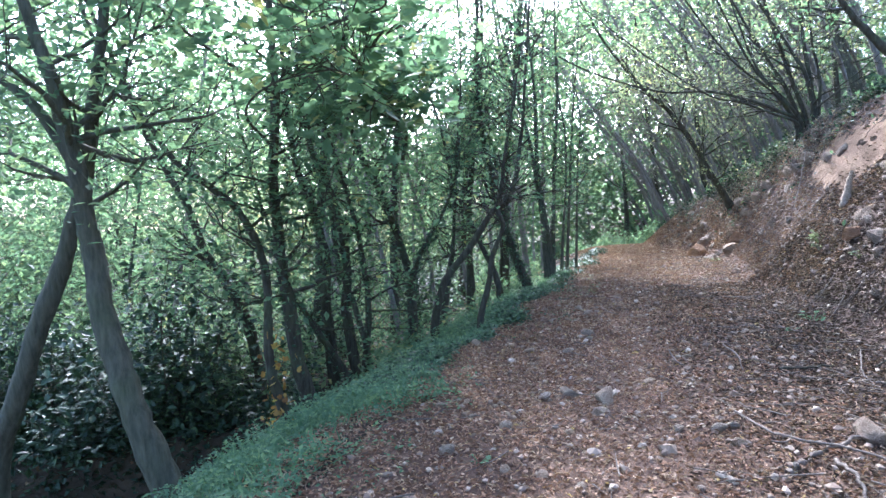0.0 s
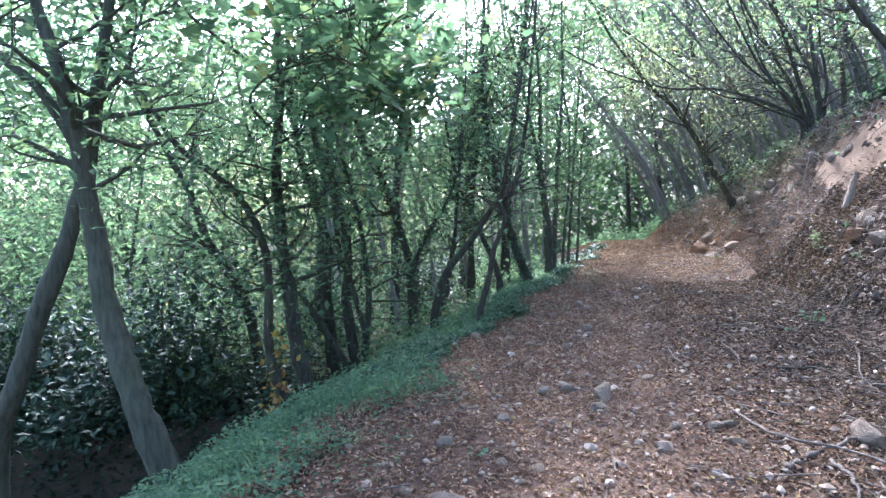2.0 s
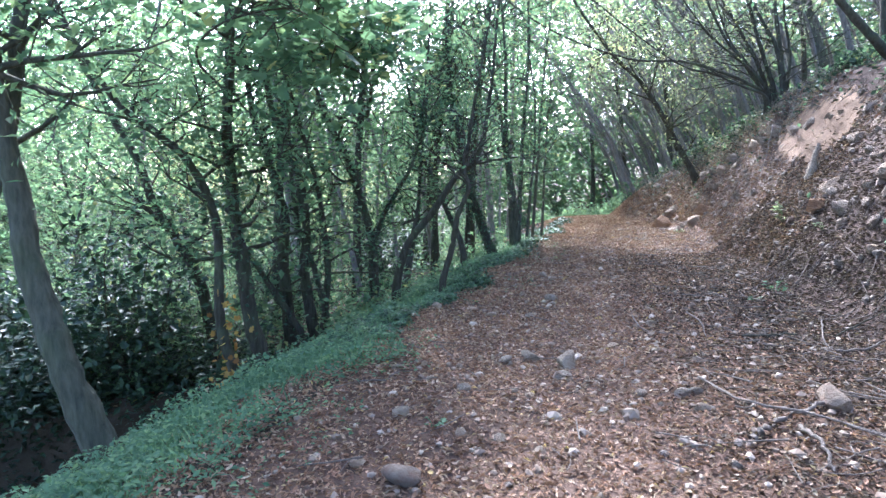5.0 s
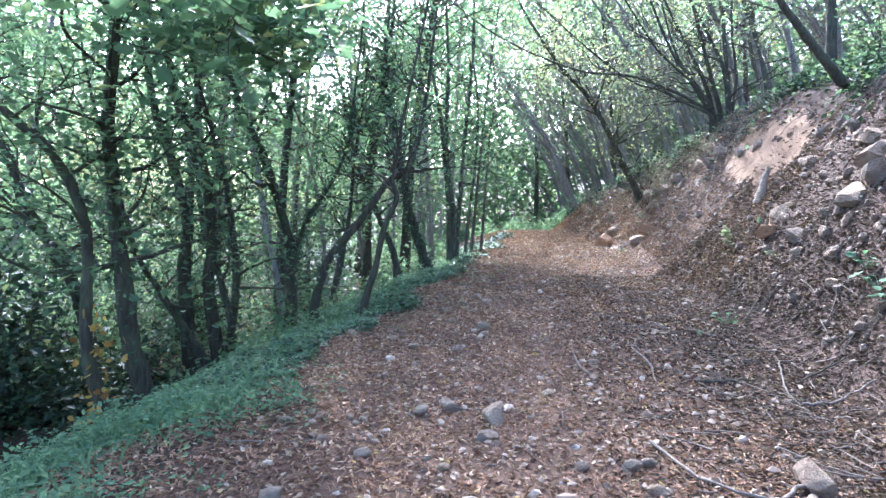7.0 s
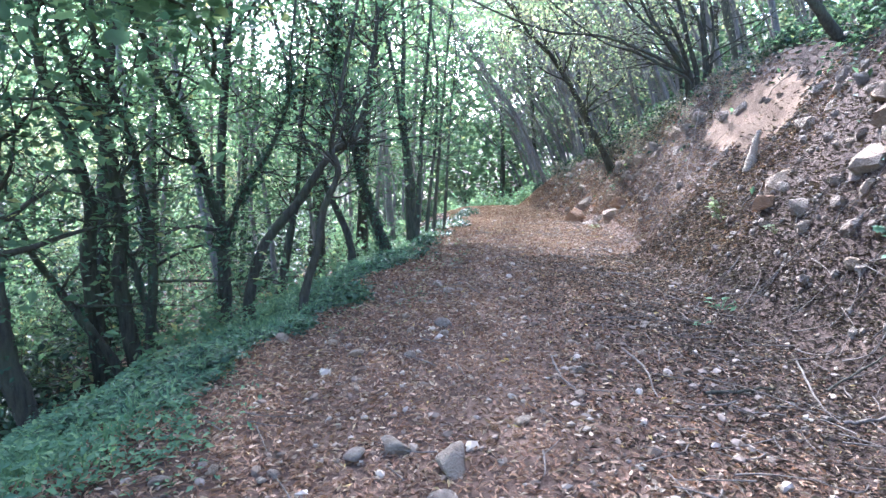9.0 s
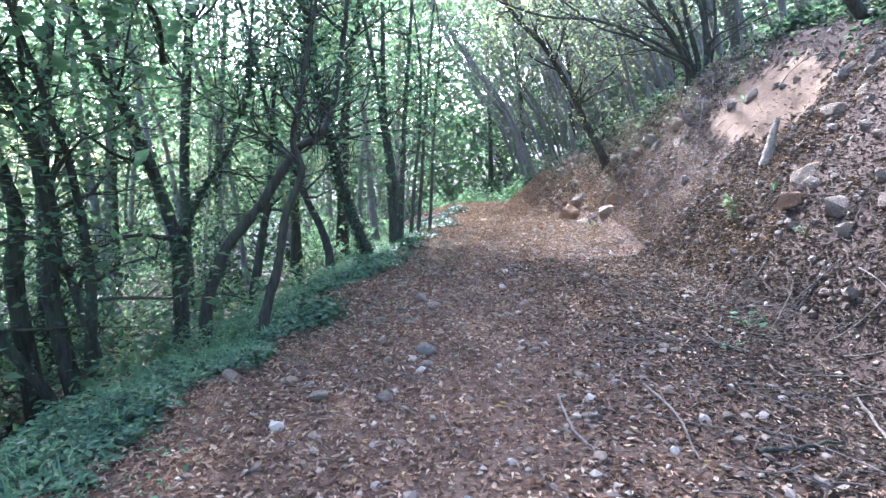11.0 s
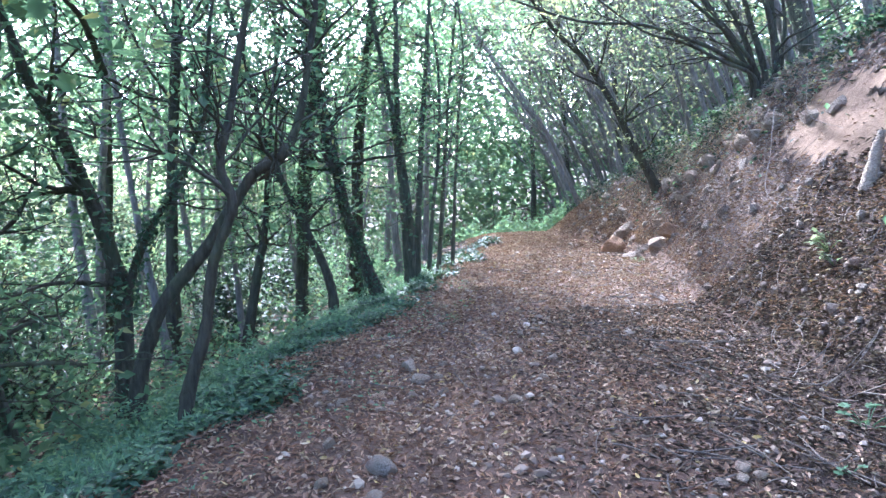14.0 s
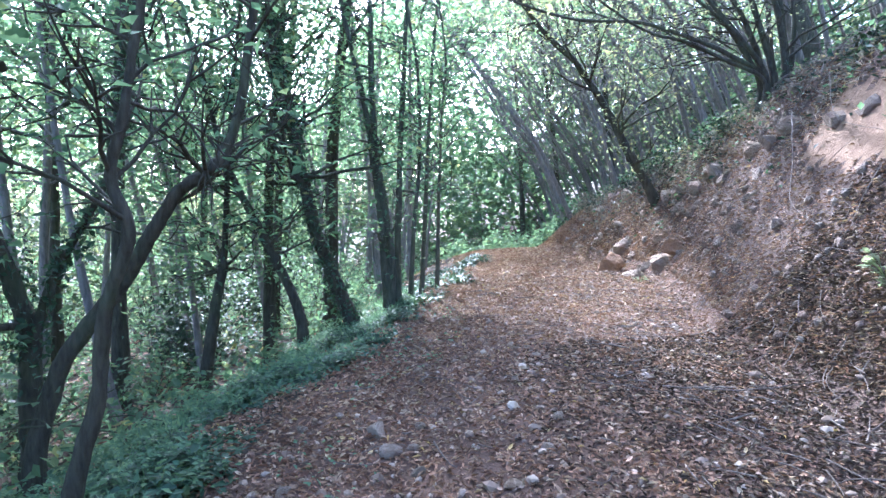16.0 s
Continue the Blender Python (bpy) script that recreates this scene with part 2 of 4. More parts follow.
def path_right(y):
    return np.interp(y, RIGHT_Y, RIGHT_X)


WAVES = [(k, rng.uniform(0, 6.28), rng.uniform(0, 6.28), rng.uniform(-1, 1)) for k in (0.7, 1.3, 2.1, 3.7, 5.9, 8.3, 11.7)]


def rough_ground(x, y):
    """Gentle unevenness, about one metre high in sum, finer waves lower."""
    return sum(np.sin(k * (x + s * y) + a) * np.cos(k * (y - s * x) + b) / k**0.9 for k, a, b, s in WAVES)


def stepped(x, a, b):
    u = np.clip((x - a) / (b - a), 0, 1)
    return u * u * (3 - 2 * u)


def ground_z(x, y):
    x, y = np.asarray(x, float), np.asarray(y, float)
    d, e = x - path_right(y), path_left(y) - x
    c = np.interp(y, CREST_Y, CREST_Z)
    s = np.interp(y, [4, 7, 8.7, 9.8, 13.3, 16, 20], [1.8, 1.95, 1.4, 1.28, 1.75, 1.7, 1.0])
    b = s * (np.sqrt(np.maximum(d + 0.25, 0) ** 2 + 0.09) - 0.3)
    top = c + 0.32 * np.maximum(b - c, 0) / s
    k = 0.12
    bank = -k * np.logaddexp(-b / k, -top / k) + k * np.log1p(np.exp(-c / k))
    drop = np.maximum(e, 0)
    low = -0.42 * (np.sqrt(drop**2 + 0.03) - 0.173) - 0.4 * np.maximum(drop - 3, 0)
    low = np.maximum(low, -0.95 - 0.12 * np.maximum(drop - 3, 0)) - 1.7 * stepped(drop, 1.7, 2.6) * (1 - stepped(y, 7.5, 8.0))
    low = np.maximum(low, -3.2)
    bumps = rough_ground(x, y)
    bumps_far = -0.13 * np.clip(y - 20.0, 0, 13)
    amount = 0.012 + 0.05 * stepped(d, -0.1, 0.6) + 0.035 * stepped(e, 0, 0.8)
    crown = -0.03 * stepped(np.abs(x - (path_left(y) * 0.45 + path_right(y) * 0.55)), 0.2, 1.2)
    return np.where(d > -0.25, bank, 0) + np.where(e > 0, low, 0) + bumps * amount + bumps_far + np.where((d < 0) & (e < 0), crown, -0.03)


def in_scar(x, y, z):
    """Whether a place on the bank lies in the fresh slip of bare clay."""
    return ((y - 10.6) / 1.35) ** 2 + ((z - 1.95) / 0.52) ** 2 + 0.3 * rough_ground(x * 1.3 + 5, y * 1.3) + 0.35 * np.sin(9 * y + 7 * z) * np.sin(17 * y - 3 * z) < 1.0


def graded(lo, hi, fine, far):
    """Grid lines, fine from lo to hi and ever wider out to far."""
    mid, out, step, at = list(np.arange(lo, hi + fine / 2, fine)), [], fine, 0.0
    while at < far:
        step *= 1.25
        at += step
        out.append(at)
    return np.array([lo - o for o in reversed(out)] + mid + [mid[-1] + o for o in out])


gx, gy = graded(-4, 9, 0.07, 400), graded(0, 22, 0.09, 400)
GX, GY = np.meshgrid(gx, gy, indexing="ij")
gv = np.stack([GX, GY, ground_z(GX, GY)], -1).reshape(-1, 3)
gi, gj = np.meshgrid(np.arange(len(gx) - 1), np.arange(len(gy) - 1), indexing="ij")
gf = np.stack([gi * len(gy) + gj, (gi + 1) * len(gy) + gj, (gi + 1) * len(gy) + gj + 1, gi * len(gy) + gj + 1], -1).reshape(-1, 4)
ground = new("ground", mesh_of("ground", gv, gf, [SOIL_PATH, SOIL_BANK, SOIL_SCAR, SOIL_WOOD], True))
mx, my, mz = gv[gf].mean(1).T
ragged = 0.35 * rough_ground(mx * 1.3 + 5, my * 1.3)
md, me_ = mx - path_right(my), path_left(my) - mx
# near the walker the darkened bank soil runs onto the path as painted shade
slot = np.where(md > 0.1 - stepped(-my, -11, -7) + 0.5 * ragged, 1, 0)
slot = np.where(me_ > -0.05 + 0.2 * ragged, 3, slot)
slot = np.where(in_scar(mx, my, mz), 2, slot)
slot = np.where((mz > np.interp(my, CREST_Y, CREST_Z) + 0.02) & (md > 0.8), 3, slot)
ground.data.polygons.foreach_set("material_index", slot.astype(np.int32))
tagged(ground, "brown forest path under a steep earth bank with an ochre scar", "ground", kind="structure")


# ---- trees ----
def limb_line(start, way, length, n, droop, gen):
    """A wandering branch."""
    p, d = [np.array(start, float)], np.array(way, float)
    for _ in range(n):
        d = d + gen.normal(0, 0.22, 3) + (0, 0, droop)
        d /= np.linalg.norm(d)
        p.append(p[-1] + d * length / n)
    return np.array(p)


def tree(label, stems, bark_, leaf, gen, branches=16, start=0.3, reach=1.2, leaves=1500, leaf_size=0.085, spread=0.42, shape=OVAL, ivy=None, name="tree",
         group="woodland trees", top=2.5, lean=(0, 0), twigs=6, sides=9, near=True):
    """stems: (line of points, radius). Each grows on upwards past its last point by top metres; lean: which way branches reach."""
    base = np.array(stems[0][0][0], float)
    root = tagged(new(name), label, "tree", group)
    root.location = base
    tips, wood, ivy_at = [], [], []
    for line, radius in stems:
        p = np.array(line, float) - base
        if top > 0:
            d = p[-1] - p[-2]
            d = d / np.linalg.norm(d) + (0, 0, 0.3)
            d /= np.linalg.norm(d)
            p = np.concatenate([p, [p[-1] + d * top * 0.5 + gen.normal(0, 0.08, 3), p[-1] + (d + (0, 0, 0.15)) * top]])
        n = 7 * len(p)
        q = smooth_line(p, n)
        q[2:] += 0.06 * radius * np.sin(np.arange(n - 2)[:, None] * (0.55, 0.7, 0.4) + gen.uniform(0, 6, 3)) + gen.normal(0, radius * 0.03, (n - 2, 3))
        u = np.linspace(0, 1, n)
        r = radius * (1 - 0.8 * u) * (1 + 0.45 * np.exp(-u * 22)) * (1 + gen.normal(0, 0.05, n))
        part("trunk" if len(stems) == 1 else "stem", mesh_of("trunk", *tube(q, r, sides), bark_, True), root)
        if ivy:
            ivy_at.append((q, r))
        for _ in range(branches):
            s = gen.uniform(start, 0.98)
            i = int(s * (n - 1))
            a = gen.uniform(0, 2 * np.pi)
            way = np.array((math.cos(a) + lean[0], math.sin(a) + lean[1], gen.uniform(0.0, 0.9)))
            way /= np.linalg.norm(way)
            size = reach * gen.uniform(0.5, 1.15) * (1.1 - 0.5 * s)
            b = limb_line(q[i], way, size, 5, 0.05, gen)
            limb = tube(b, np.linspace(min(0.45 * r[i], 0.03), 0.004, 6), 5 if near else 3)
            if near:
                part("branch", mesh_of("branch", *limb, bark_, True), root)
            else:
                wood.append(limb)
            tips.append(b[-1])
            for _ in range(twigs):
                k = gen.integers(1, 6)
                w = b[min(k, 5)] - b[k - 1]
                w = w / np.linalg.norm(w) + gen.normal(0, 0.6, 3)
                t_ = limb_line(b[k], w / np.linalg.norm(w), size * gen.uniform(0.3, 0.6), 3 if near else 2, 0.02, gen)
                wood.append(tube(t_, np.linspace(0.007, 0.0025, len(t_)), 4 if near else 3))
                tips.append(t_[-1])
    if wood:
        tagged(part("twig_spray", mesh_of("twig_spray", *joined(wood), bark_, True), root), kind="stuff")
    if near and name == "tree":
        leaves = int(1.8 * leaves)
    if leaves and tips:
        tips = np.array(tips)
        at = tips[gen.integers(0, len(tips), leaves)] + gen.normal(0, spread * 0.5, (leaves, 3)) * (1, 1, 0.7)
        tagged(part("crown", mesh_of("crown", *scatter(shape, at, leaf_size * gen.uniform(0.6, 1.3, leaves), turns(leaves, 0.7, gen)), leaf), root), kind="stuff")
    if ivy:
        pieces = []
        for q, r in ivy_at:
            m = ivy
            i = (gen.uniform(0, 0.75, m) * (len(q) - 1)).astype(int)
            away = gen.normal(0, 1, (m, 3)) * (1, 1, 0.4)
            away /= np.linalg.norm(away, axis=1)[:, None]
            pieces.append(scatter(OVAL, q[i] + away * (r[i, None] + gen.uniform(0.0, 0.05, (m, 1))) + gen.normal(0, 0.03, (m, 3)), gen.uniform(0.035, 0.075, m), turns(m, None, gen)))
        tagged(part("ivy", mesh_of("ivy", *joined(pieces), IVY_LEAF), root, "dark glossy climbing ivy"), kind="stuff")
    return root


def upright(y, points, gen=None):
    """A stem that stands in the plane of one y: points of x and z, its foot set into the ground."""
    (x0, z0), (x1, z1) = points[0], points[1]
    foot = float(ground_z(x0, y)) - 0.12
    line = [(x0, y, foot)] + [(x, y, z) for x, z in points if z > foot + 0.25]
    return np.array([(x, yy + 0.05 * math.sin(3.0 * z + x), z) for x, yy, z in line])


hero = np.random.default_rng(21)
SIDE = (-0.15, -0.25)
# a pair of smooth trunks that cross
tree("smooth dark grey trunk leaning over the hollow", [(upright(5.3, [(-3.48, -0.59), (-3.2, 0.23), (-2.9, 0.93), (-2.73, 1.42), (-2.55, 1.86), (-2.41, 2.41), (-2.33, 2.99)]), 0.095)], BARK_GREY, GREEN_HAZED, hero, 14, 0.45, 1.5, 1100, top=5.0)
tree("smooth grey trunk forked beside the grass verge", [(upright(4.95, [(-1.91, -0.37), (-2.12, 0.12), (-2.29, 0.72), (-2.38, 1.23), (-2.41, 1.68), (-2.43, 1.98), (-2.5, 2.43), (-2.65, 2.91)]), 0.10),
     (np.array([(-2.42, 4.95, 1.9), (-2.68, 4.95, 2.29), (-2.95, 4.98, 2.52), (-3.3, 5.0, 2.9)]), 0.04)], BARK_GREY, GREEN_HAZED, hero, 12, 0.45, 1.4, 1100, top=4.5)
# the group of trunks on the slope
withering = tree("thin dark trunk arching outwards on the slope", [(upright(7.2, [(-1.78, -0.7), (-1.88, -0.15), (-1.88, 0.34), (-1.9, 0.97), (-2.12, 1.51), (-2.4, 1.8), (-2.7, 2.05), (-2.9, 2.37), (-3.16, 2.88)]), 0.06)], BARK_DARK, GREEN_HAZED, hero, 18, 0.35, 1.2, 1100)
n = 90
at = np.stack([hero.normal(-0.03, 0.09, n), hero.normal(-0.05, 0.09, n), hero.uniform(0.35, 1.5, n)], 1)
tagged(part("withered_leaves", mesh_of("withered_leaves", *scatter(LOBED, at, hero.uniform(0.04, 0.09, n), turns(n, None, hero)), AUTUMN), withering, "hanging yellow brown withered leaves"), kind="stuff")
tree("upright dark trunk with mossy bark on the slope", [(upright(7.8, [(-1.64, -0.81), (-1.76, -0.09), (-1.83, 0.57), (-1.89, 1.0), (-1.88, 1.91), (-1.82, 2.9), (-1.81, 3.72)]), 0.1)], BARK_DARK, GREEN_MID, hero, 22, 0.3, 1.5, 1800, 0.1, ivy=500)
tree("leaning dark trunk low on the slope", [(upright(8.8, [(-2.5, -0.89), (-2.61, 0.01), (-2.83, 0.58), (-3.1, 0.99), (-3.29, 1.56), (-3.54, 2.1), (-3.85, 2.83)]), 0.085)], BARK_DARK, GREEN_HAZED, hero, 20, 0.3, 1.3, 1300)
tree("dark trunk leaning back over the slope", [(upright(9.5, [(-1.7, -0.91), (-1.74, 0.23), (-1.72, 0.85), (-1.88, 1.57), (-2.04, 2.21), (-2.1, 2.75)]), 0.08)], BARK_DARK, GREEN_HAZED, hero, 18, 0.3, 1.2, 1200)
tree("slim grey stem on the slope", [(upright(9.8, [(-1.23, -0.76), (-1.39, 0.09), (-1.62, 0.82), (-1.64, 1.99)]), 0.055)], BARK_GREY, GREEN_HAZED, hero, 16, 0.3, 1.1, 1000)
tree("three dark stems from one stool on the slope", [(upright(9.5, [(-1.38, -0.84), (-1.47, 0.05), (-1.43, 0.62), (-1.53, 1.56), (-1.76, 2.14), (-1.87, 2.75)]), 0.09),
     (upright(9.3, [(-1.5, -0.79), (-1.76, -0.29), (-1.98, 0.1), (-2.2, 0.49), (-2.39, 1.13)]), 0.055),
     (upright(9.5, [(-1.25, -0.68), (-1.16, -0.05), (-1.18, 0.56), (-1.27, 1.28), (-1.38, 1.8)]), 0.06)], BARK_DARK, GREEN_HAZED, hero, 9, 0.3, 1.2, 1500, ivy=350, name="coppiced_tree")
tree("dark trunk wrapped in ivy leaning outwards", [(upright(10.35, [(-0.62, -0.43), (-0.6, 0.24), (-0.63, 0.52), (-0.78, 1.06), (-0.93, 1.59), (-1.16, 2.09), (-1.36, 2.62)]), 0.09),
     (np.array([(-0.6, 10.35, 0.3), (-0.42, 10.35, 0.78), (-0.27, 10.33, 1.04), (-0.04, 10.3, 1.4), (0.17, 10.3, 1.93), (0.19, 10.3, 2.28)]), 0.035)], BARK_DARK, GREEN_MID, hero, 14, 0.3, 1.2, 800, ivy=700)
# the elbowed tree and the sapling by the verge
tree("bare dark trunk bent like an elbow over the verge", [(upright(9.6, [(-0.24, -0.2), (-0.12, 0.3), (0.09, 0.61), (0.34, 0.91), (0.5, 1.16), (0.66, 1.37), (0.86, 1.5), (0.99, 1.83), (1.09, 2.37), (1.13, 2.67)]), 0.062)], BARK_DARK, GREEN_MID, hero, 22, 0.45, 1.0, 180)
tree("crooked slim dark sapling on the ivy verge", [(upright(8.6, [(0.37, 0.06), (0.48, 0.41), (0.54, 0.75), (0.6, 0.94), (0.7, 1.18), (0.64, 1.39), (0.69, 1.63), (0.74, 1.93), (0.8, 2.25), (0.83, 2.37)]), 0.042)], BARK_DARK, GREEN_MID, hero, 16, 0.4, 0.8, 110)
tree("dark leaning trunk behind the verge", [(upright(13.4, [(0.95, -0.19), (0.76, 0.38), (0.53, 0.9), (0.31, 1.42), (0.15, 1.85)]), 0.075)], BARK_DARK, GREEN_MID, hero, 18, 0.35, 1.3, 1000)
tree("short forked dark trunk in the undergrowth", [(upright(13.5, [(-0.25, -0.86), (-0.11, -0.26), (0.03, 0.4), (0.08, 0.69)]), 0.08)], BARK_DARK, GREEN_HAZED, hero, 18, 0.35, 1.3, 1200)
tree("thick trunk clad in dark ivy leaning over the verge", [(upright(13.56, [(1.54, -0.21), (1.3, 0.42), (1.11, 1.1), (0.99, 1.77), (0.87, 2.36), (0.75, 3.01), (0.72, 3.86)]), 0.105)], BARK_DARK, GREEN_MID, hero, 34, 0.35, 1.7, 4200, 0.075, ivy=2600)
tree("clump of tall slender grey stems at the path's edge", [(upright(14.0, pts), r) for pts, r in (
    ([(2.01, -0.1), (1.98, 0.66), (1.9, 1.7), (1.77, 2.64), (1.57, 3.63), (1.51, 4.0)], 0.06), ([(2.16, 0.0), (2.19, 1.06), (2.26, 2.09), (2.33, 3.1), (2.4, 4.0)], 0.055),
    ([(2.06, -0.1), (2.06, 0.74), (1.91, 2.09), (1.91, 3.17), (1.9, 4.0)], 0.06), ([(2.31, 0.0), (2.39, 0.89), (2.5, 1.84), (2.49, 2.86)], 0.035))]
    + [(upright(14.4, [(2.5, 0.0), (2.6, 1.2), (2.68, 2.4), (2.8, 3.6)]), 0.035), (upright(14.6, [(2.75, 0.0), (2.8, 1.1), (2.86, 2.2), (2.95, 3.2)]), 0.03)],
    BARK_GREY, GREEN_MID, hero, 14, 0.25, 1.2, 5500, 0.07, name="coppiced_tree")
# the right bank: a fan of stems at the crest, and leaning trees
tree("fan of many leaning stems rooted on the bank's crest", [(upright(14.0 + 0.12 * math.sin(5 * k), pts), r) for k, (pts, r) in enumerate((
    ([(7.35, 2.8), (7.02, 3.0), (6.3, 3.3), (5.5, 3.52), (4.4, 3.6)], 0.045), ([(7.25, 2.75), (6.7, 3.0), (6.1, 3.25), (5.4, 3.45)], 0.035),
    ([(7.32, 2.8), (6.9, 3.3), (6.4, 3.7), (5.9, 4.15)], 0.04), ([(7.3, 2.8), (6.75, 3.55), (6.3, 4.2)], 0.05), ([(7.4, 2.8), (7.05, 3.6), (6.75, 4.15)], 0.055),
    ([(7.45, 2.85), (7.15, 3.65), (6.95, 4.4)], 0.06), ([(7.55, 2.85), (7.4, 3.7), (7.1, 4.3)], 0.06), ([(7.62, 2.85), (7.5, 3.8), (7.4, 4.6)], 0.065),
    ([(7.42, 2.8), (6.95, 3.4), (6.6, 3.8), (6.35, 4.4)], 0.038), ([(7.5, 2.85), (7.22, 3.7), (6.9, 4.7)], 0.04), ([(7.68, 2.85), (7.72, 3.6), (7.6, 4.5)], 0.045)))],
    BARK_DARK, GREEN_GOLD, hero, 8, 0.25, 1.6, 2600, 0.06, lean=(-0.6, -0.1), name="coppiced_tree", top=3.2)
tree("leaning trunk with bare roots on the bank", [(upright(16.6, [(7.06, 0.98), (6.85, 1.35), (6.55, 1.9), (6.1, 2.75), (5.55, 3.5), (4.9, 4.1)]), 0.095)], BARK_DARK, GREEN_GOLD, hero, 30, 0.25, 1.7, 2000, 0.065, lean=(-0.5, 0), top=3)
tree("thick straight grey trunk up on the slope", [(upright(17.4, [(10.7, 3.6), (10.5, 4.2), (10.2, 5.2), (9.9, 6.5)]), 0.22)], BARK_GREY, GREEN_GOLD, hero, 24, 0.4, 1.8, 1500, lean=(-0.3, 0), top=4)
tree("leaning trunk with roots bared at the bank's brow", [(np.array([(7.1, 9.85, 2.6), (6.75, 9.85, 2.85), (6.4, 9.85, 3.2), (6.0, 9.85, 3.6), (5.6, 9.85, 4.1)]), 0.085)], BARK_DARK, GREEN_MID, hero, 10, 0.5, 1.0, 500, lean=(-0.4, 0), top=2.5)


# boughs of big lobed leaves that hang over the verge
tree("low bough of large lobed dark green leaves", [(np.array([(-1.84, 7.8, 2.5), (-1.5, 7.0, 2.85), (-1.0, 6.2, 3.0), (-0.4, 5.7, 3.0)]), 0.018), (np.array([(-1.84, 7.8, 2.8), (-2.2, 6.9, 3.1), (-2.3, 6.2, 3.25), (-2.1, 5.6, 3.3)]), 0.018),
     (np.array([(-1.84, 7.8, 2.2), (-1.9, 7.0, 2.45), (-1.5, 6.4, 2.6), (-0.9, 6.1, 2.65)]), 0.015)],
     BARK_DARK, GREEN_MID, hero, 16, 0.25, 0.9, 1200, 0.13, 0.75, LOBED, top=0.4, name="oak_bough")
tree("low bough of lobed leaves over the undergrowth", [(np.array([(-0.63, 10.35, 2.2), (-0.5, 9.6, 2.5), (-0.6, 8.9, 2.6), (-0.9, 8.3, 2.65)]), 0.025)], BARK_DARK, GREEN_MID, hero, 14, 0.25, 1.0, 1300, 0.13, 0.6, LOBED, top=0.4, name="oak_bough")

# ---- the wood around: a few kinds of tree, each grown once and then copied ----
wild = np.random.default_rng(5)


def grown(label, leaf, height, tilt, radius, gen, **how):
    """A tree at the origin, tilted by so many metres towards -x."""
    line = [(0, 0, -0.3), (-0.2 * tilt + gen.normal(0, 0.08), gen.normal(0, 0.1), 0.25 * height), (-0.57 * tilt, gen.normal(0, 0.2), 0.6 * height), (-tilt, gen.normal(0, 0.3), height)]
    return tree(label, [(np.array(line), radius)], how.pop("bark_", BARK_GREY), leaf, gen, top=0.0, near=False, sides=7, **how)


straight = [grown("slender woodland tree, bark and leaves paled for haze", GREEN_HAZED, h, k, r, wild, branches=30, start=0.34, reach=1.9, leaves=1500, leaf_size=0.10, spread=0.7, twigs=2, bark_=BARK_HAZED)
            for h, k, r in ((8, 1.9, 0.055), (9.5, 2.4, 0.07), (7, -1.4, 0.045), (10.5, 1.2, 0.08))]
leaning = [grown("leaning stem on the wooded slope, bark paled for haze", leaf, h, k, r, wild, branches=24, start=0.3, reach=1.7, leaves=int(0.8 * n), leaf_size=0.08, spread=0.55, twigs=3, lean=(-0.3, -0.1), bark_=BARK_HAZED)
           for leaf, h, k, r, n in ((GREEN_GOLD, 7, 4.4, 0.07, 480), (GREEN_MID, 7.5, 5.2, 0.06, 420), (GREEN_GOLD, 6, 3.4, 0.05, 480), (GREEN_GOLD, 8.5, 5.0, 0.085, 450), (GREEN_GOLD, 6.5, 4.8, 0.045, 330))]
tall = [grown("tall woodland tree with a full pale crown", leaf, h, 0.6, 0.14, wild, branches=30, start=0.12, reach=3.2, leaves=2300, leaf_size=0.22, spread=1.3, twigs=2, bark_=BARK_DARK)
        for leaf, h in ((GREEN_HAZED, 12), (GREEN_GOLD, 10), (GREEN_HAZED, 14))]
arching = [grown("tall tree with a wide high crown added to shade the path", leaf, h, k, 0.1, wild, branches=34, start=0.42, reach=3.2, leaves=2000, leaf_size=0.12, spread=1.3, twigs=3, bark_=BARK_DARK)
           for leaf, h, k in ((GREEN_HAZED, 10, 0.8), (GREEN_HAZED, 11.5, 1.4), (GREEN_GOLD, 9, 1.0))]
bushy = [grown("young leafy tree glowing in the sun", leaf, h, 0.4, 0.05, wild, branches=46, start=0.05, reach=2.1, leaves=3300, leaf_size=0.12, spread=0.8, twigs=2) for leaf, h in ((GREEN_HAZED, 5.0), (GREEN_HAZED, 6.2), (GREEN_GOLD, 4.2))]
used = {}


def plant(kinds, x, y, spin):
    """One of the kinds, stood on the ground; the grown ones take the first places."""
    ob = kinds[int(wild.integers(len(kinds)))]
    size = wild.uniform(0.85, 1.15)
    m = Matrix.Translation((x, y, float(ground_z(x, y)))) @ pose(0, 0, 0, 0, 0, spin) @ Matrix.Scale(size, 4)
    if ob.name in used:
        c = copy_thing(ob, m)
        c.matrix_basis = m
    else:
        used[ob.name] = 1
        ob.matrix_basis = m


def clear_of(x, y, placed, gap):
    return all((x - a) ** 2 + (y - b) ** 2 > gap * gap for a, b in placed)


